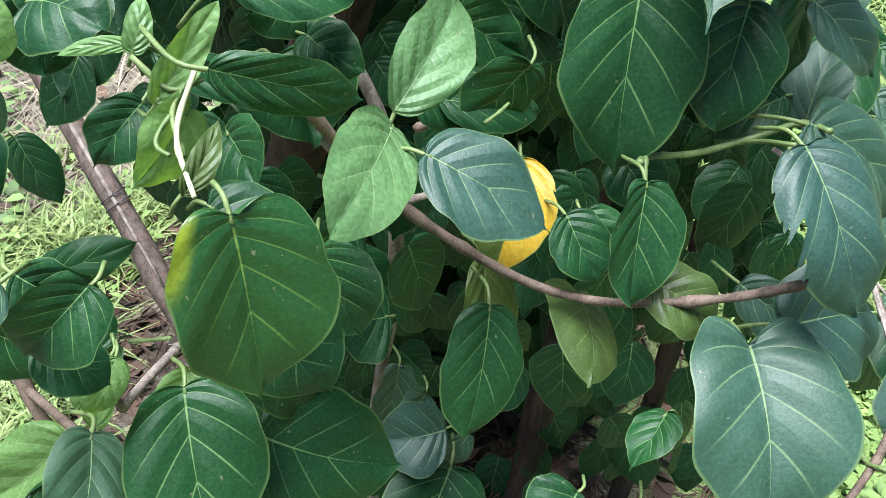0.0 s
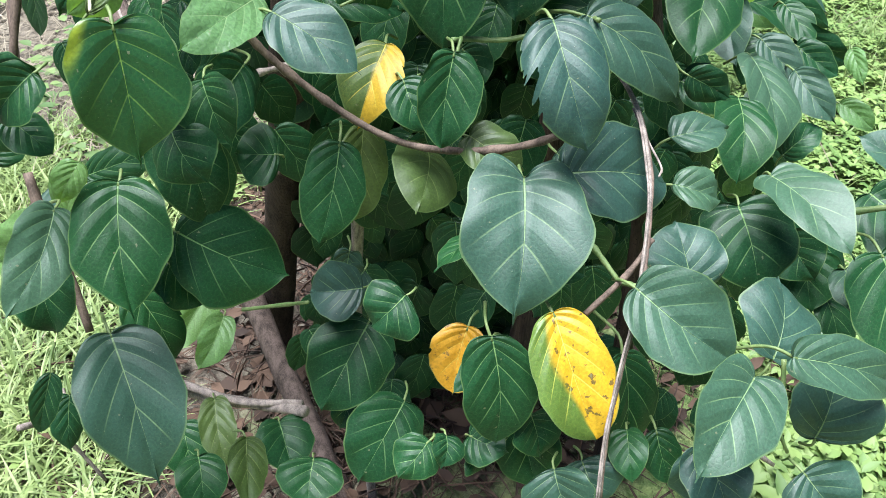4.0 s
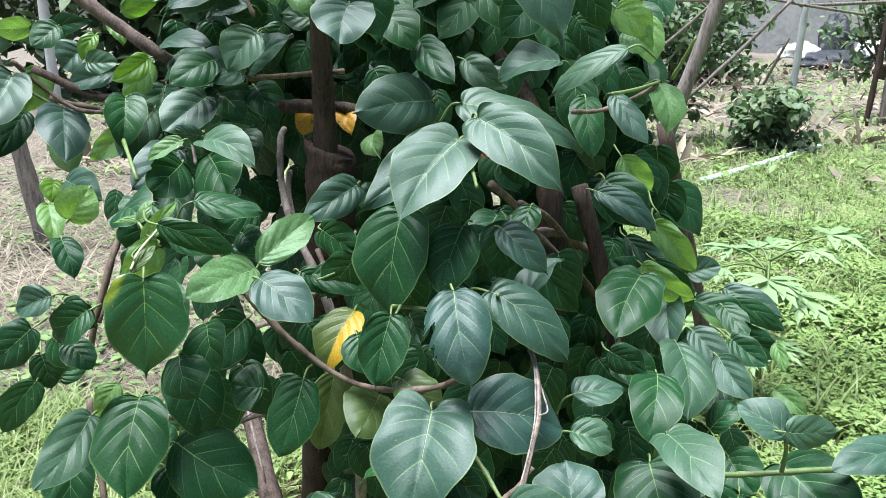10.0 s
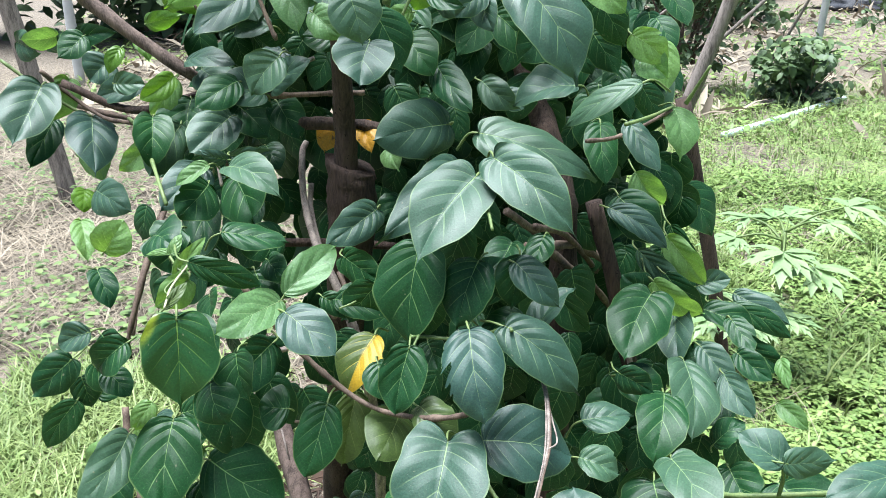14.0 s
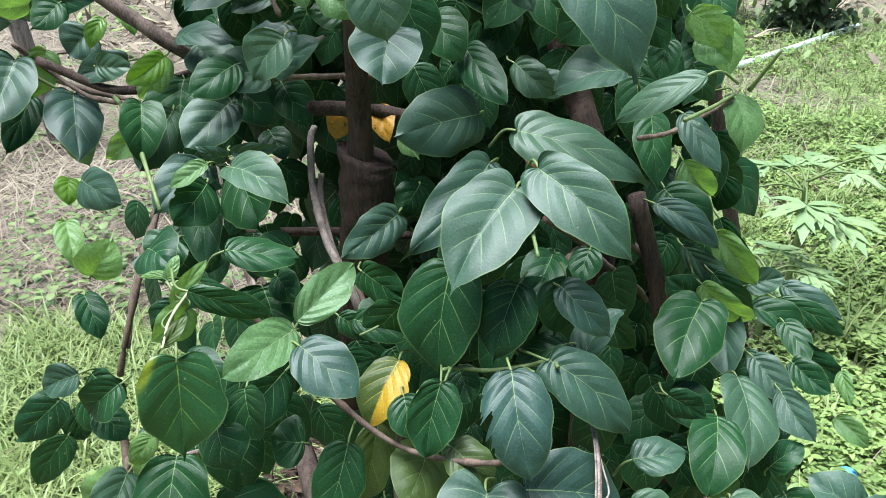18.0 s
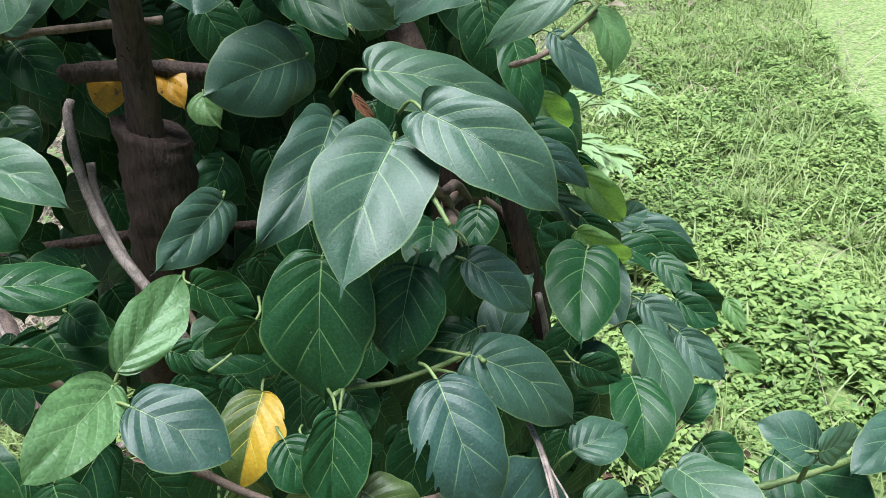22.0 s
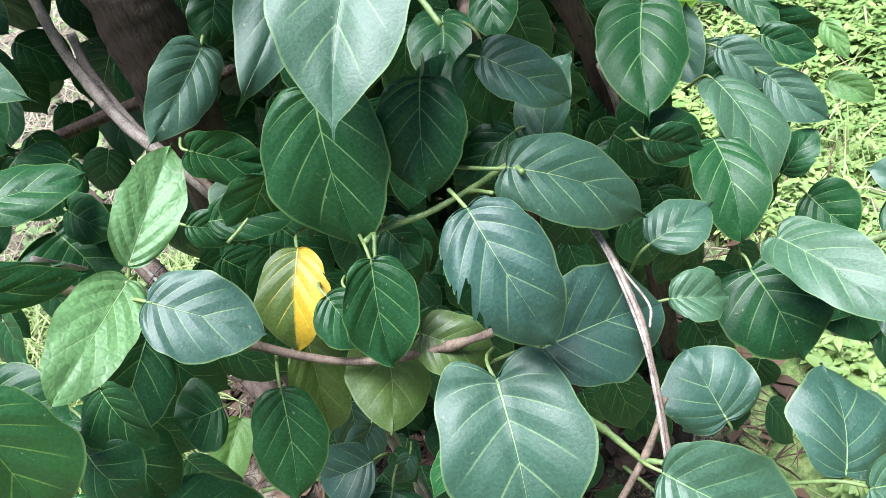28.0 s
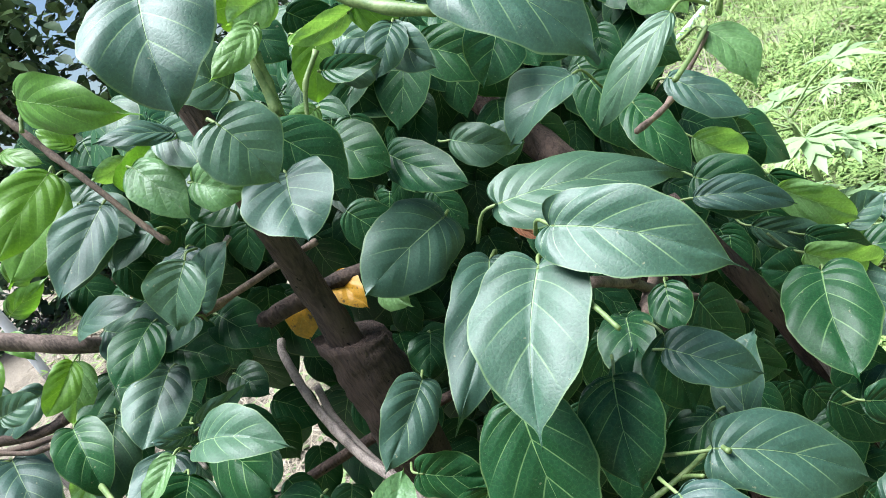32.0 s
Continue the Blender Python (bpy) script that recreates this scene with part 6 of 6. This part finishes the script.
for i, (a, b, r) in enumerate((((1.2, 7.8, 1.42), (4.2, 8.1, 1.38), 0.018), ((1.0, 8.0, 1.26), (2.6, 8.2, 1.23), 0.012), ((2.0, 8.0, 0.35), (2.9, 8.1, 1.25), 0.018),
                              ((1.5, 8.1, 0.6), (2.35, 8.1, 1.36), 0.015), ((1.9, 8.0, 1.4), (3.6, 8.2, 1.1), 0.014), ((2.6, 8.3, 0.1), (2.9, 8.1, 0.9), 0.014),
                              ((3.0, 8.2, 1.18), (5.2, 8.6, 1.32), 0.016), ((2.3, 8.2, 1.05), (1.7, 8.2, 1.6), 0.012))):
    tube("rail", [Vector(a), (Vector(a) + Vector(b)) / 2 - Vector((0, 0, 0.02)), Vector(b)], [r, r, r * 0.9], OLD_WOOD, rails, 7, 0.15, 6, 0.1, 50 + i)
pipe = tagged(new("water_pipe"), "pale blue-green plastic pipe lying in the grass", "pipe")
tube("pipe_body", [(1.82, 6.5, GROUND + 0.05), (2.3, 7.0, GROUND + 0.05), (2.8, 7.55, GROUND + 0.05), (3.3, 8.1, GROUND + 0.05)], [0.027, 0.027, 0.027], PALE_PIPE, pipe, 12, 0.02, 6)
plank = tagged(new("plank"), "pale wooden plank lying on the ground", "plank")
tube("plank_body", [(2.25, 7.7, GROUND + 0.04), (2.75, 7.9, GROUND + 0.05), (3.15, 8.0, GROUND + 0.04)], [0.035, 0.035, 0.035], OLD_WOOD, plank, 4, 0.02, 3)
ball = tagged(new("blue_ball"), "small light blue plastic ball lying in the weeds", "ball")
bm = bmesh.new()
bmesh.ops.create_icosphere(bm, subdivisions=4, radius=0.03)
for v in bm.verts:
    v.co *= 1 - 0.05 * math.exp(-(v.co.z / 0.003) ** 2)
me = bpy.data.meshes.new("shell")
bm.to_mesh(me)
bm.free()
me.materials.append(BLUE)
me.polygons.foreach_set("use_smooth", [True] * len(me.polygons))
shell = new("shell", me)
shell.parent = ball
shell.location = (1.03, 2.06, GROUND + 0.045)

# ---- heap under a black sheet, wall and woods ----
heap = tagged(new("covered_heap"), "low heap under a black plastic sheet with pale sacks", "heap")


def lump(name, centre, size, mat, parent, seed, label=""):
    b = bmesh.new()
    bmesh.ops.create_icosphere(b, subdivisions=4, radius=1.0)
    for v in b.verts:
        v.co = v.co * (1 + 0.22 * noise.noise(v.co * 2.2 + Vector((seed, 0, 0))) + 0.07 * noise.noise(v.co * 6 + Vector((0, seed, 0))))
        v.co = Vector((v.co.x * size[0], v.co.y * size[1], max(v.co.z, -0.3) * size[2]))
    m2 = bpy.data.meshes.new(name)
    b.to_mesh(m2)
    b.free()
    m2.materials.append(mat)
    m2.polygons.foreach_set("use_smooth", [True] * len(m2.polygons))
    ob = new(name, m2)
    ob.parent, ob.location = parent, centre
    return tagged(ob, label)


lump("sheet", (7.5, 18.3, GROUND + 0.1), (0.75, 0.7, 0.26), BLACK_SHEET, heap, 3)
lump("sheet", (7.7, 19.0, GROUND + 0.3), (0.35, 0.5, 0.75), BLACK_SHEET, heap, 5)
lump("sack", (6.95, 18.9, GROUND + 0.25), (0.42, 0.4, 0.25), WHITE_BAG, heap, 8, "pale plastic sack")
lump("sack", (8.55, 19.0, GROUND + 0.25), (0.42, 0.4, 0.32), WHITE_BAG, heap, 9, "pale plastic sack")


def wall_panel(x0, y0, x1, y1, height, thick=0.2):
    b = bmesh.new()
    bmesh.ops.create_cube(b, size=1)
    d = Vector((x1 - x0, y1 - y0, 0))
    for v in b.verts:
        v.co = Vector((v.co.x * d.length, v.co.y * thick, (v.co.z + 0.5) * height))
    bmesh.ops.bevel(b, geom=b.edges[:], offset=0.02, segments=1)
    m2 = bpy.data.meshes.new("wall_far")
    b.to_mesh(m2)
    b.free()
    m2.materials.append(CONCRETE)
    ob = new("wall_far", m2)
    ob.matrix_world = Matrix.Translation(((x0 + x1) / 2, (y0 + y1) / 2, GROUND - 0.05)) @ Matrix.Rotation(math.atan2(d.y, d.x), 4, "Z")
    return tagged(ob, "plain grey concrete boundary wall", "wall", kind="structure")


wall_panel(2.0, 24.5, 16.0, 22.5, 2.0)


def bush(name, label, cx, cy, base, rx, ry, rz, count, size, seed, category="bush", mat=None):
    r = random.Random(seed)
    thing = tagged(new(name), label, category)
    twigs_v, twigs_f, leaves_here = [], [], []
    for k in range(9):
        a = r.uniform(0, 6.28)
        e = Vector((cx + math.cos(a) * rx * r.uniform(0.2, 0.8), cy + math.sin(a) * ry * r.uniform(0.2, 0.8), base + rz * r.uniform(0.5, 1.0)))
        v, f = tube_data([Vector((cx + r.uniform(-0.1, 0.1), cy, base - 0.02)), (Vector((cx, cy, base)) + e) / 2 + Vector((r.uniform(-0.1, 0.1) * rx, 0, 0)), e], [0.02 * rz, 0.012 * rz, 0.004 * rz], 5, 0.1, 3)
        q = len(twigs_v)
        twigs_v += v
        twigs_f += [tuple(i + q for i in g) for g in f]
    mesh_object("brushwood", twigs_v, twigs_f, BROWN_STEM, thing)
    clumps = [(Vector((r.gauss(0, 0.42), r.gauss(0, 0.42), r.uniform(0.05, 1.0))), r.uniform(0.18, 0.4)) for _ in range(26)]
    for k in range(count):
        c, cr = r.choice(clumps)
        p = Vector((c.x + r.gauss(0, cr * 0.55), c.y + r.gauss(0, cr * 0.55), c.z + r.gauss(0, cr * 0.4)))
        p = Vector((cx + p.x * rx, cy + p.y * ry, base + max(0.02, p.z) * rz))
        d = Vector((r.uniform(-1, 1), r.uniform(-1, 1), r.uniform(-0.9, 0.4)))
        s = size * r.uniform(0.6, 1.3)
        leaves_here.append((p, d, Vector((r.uniform(-0.5, 0.5), r.uniform(-0.8, 0.2), 1)), s, s * r.uniform(0.5, 0.75)))
    flat_leaves("foliage", leaves_here, mat or FAR_LEAF, thing, "", "stuff")
    return thing


bush("shrub", "dense dark green shrub beside a grey pole", 2.85, 7.9, GROUND, 0.42, 0.4, 0.55, 900, 0.11, 61)
bush("shrub", "leafy creeper overgrowing the bamboo trellis", 1.9, 8.6, GROUND + 0.3, 0.9, 0.5, 1.2, 1300, 0.10, 62)
bush("shrub", "leafy creeper on thin poles", 4.9, 10.4, GROUND + 0.5, 0.8, 0.4, 1.2, 700, 0.11, 63)
for i, (bx, by, w, h, cnt) in enumerate(((-7.5, 12.0, 2.8, 5.5, 4600), (-4.4, 12.6, 2.6, 5.0, 4400), (-1.8, 13.5, 2.6, 4.8, 4400), (0.8, 15.0, 2.2, 3.4, 3000), (2.9, 15.5, 1.8, 2.6, 1800),
                                       (-10.5, 11.0, 3.0, 6.5, 4600), (11.5, 21.0, 2.5, 2.6, 1500), (5.2, 21.5, 1.8, 1.9, 1200), (14.0, 19.0, 2.5, 3.0, 1400))):
    bush("tree", "dense dark green thicket tree at the field's edge", bx, by, GROUND, w, 1.2, h, cnt, 0.26, 80 + i, "tree")

# ---- dead leaves and stalks lying under the vine ----
rng = random.Random(77)
litter = []
for k in range(5200):
    x, y = rng.gauss(0.02, 0.40), 1.75 + rng.gauss(0, 0.45)
    p = Vector((x, y, ground_height(x, y) + rng.uniform(0.004, 0.05)))
    d = Vector((rng.uniform(-1, 1), rng.uniform(-1, 1), rng.uniform(-0.25, 0.35)))
    thin = rng.random() < 0.72
    ln = rng.uniform(0.06, 0.2) if thin else rng.uniform(0.03, 0.07)
    litter.append((p, d, Vector((rng.uniform(-0.6, 0.6), rng.uniform(-0.6, 0.6), 1)), ln, rng.uniform(0.003, 0.006) if thin else ln * 0.6))
far_green, far_straw = [], []
for k in range(14000):
    y = rng.uniform(6.5, 19.0)
    x = rng.uniform(-0.5 * y, 0.8 * y)
    p = Vector((x, y, ground_height(x, y) + rng.uniform(0.0, 0.08)))
    d = Vector((rng.uniform(-1, 1), rng.uniform(-1, 1), rng.uniform(0, 0.6)))
    if noise.noise(Vector((x * 0.6, y * 0.6, 31))) > 0.0:
        far_green.append((p, d, Vector((0, 0, 1)), rng.uniform(0.05, 0.14), rng.uniform(0.03, 0.06)))
    elif rng.random() < 0.6:
        ln = rng.uniform(0.1, 0.4)
        far_straw.append((p, d * 1.0, Vector((rng.uniform(-0.6, 0.6), rng.uniform(-0.6, 0.6), 1)), ln, ln * rng.uniform(0.05, 0.3)))
flat_leaves("far_weeds", far_green, WEED, None, "scattered weeds over the far end of the field")
flat_leaves("far_straw", far_straw, STRAW, None, "scattered straw over the far end of the field")["category"] = "straw"
flat_leaves("leaf_litter", litter, LITTER, None, "brown dead leaves and stalks littering the shaded soil")
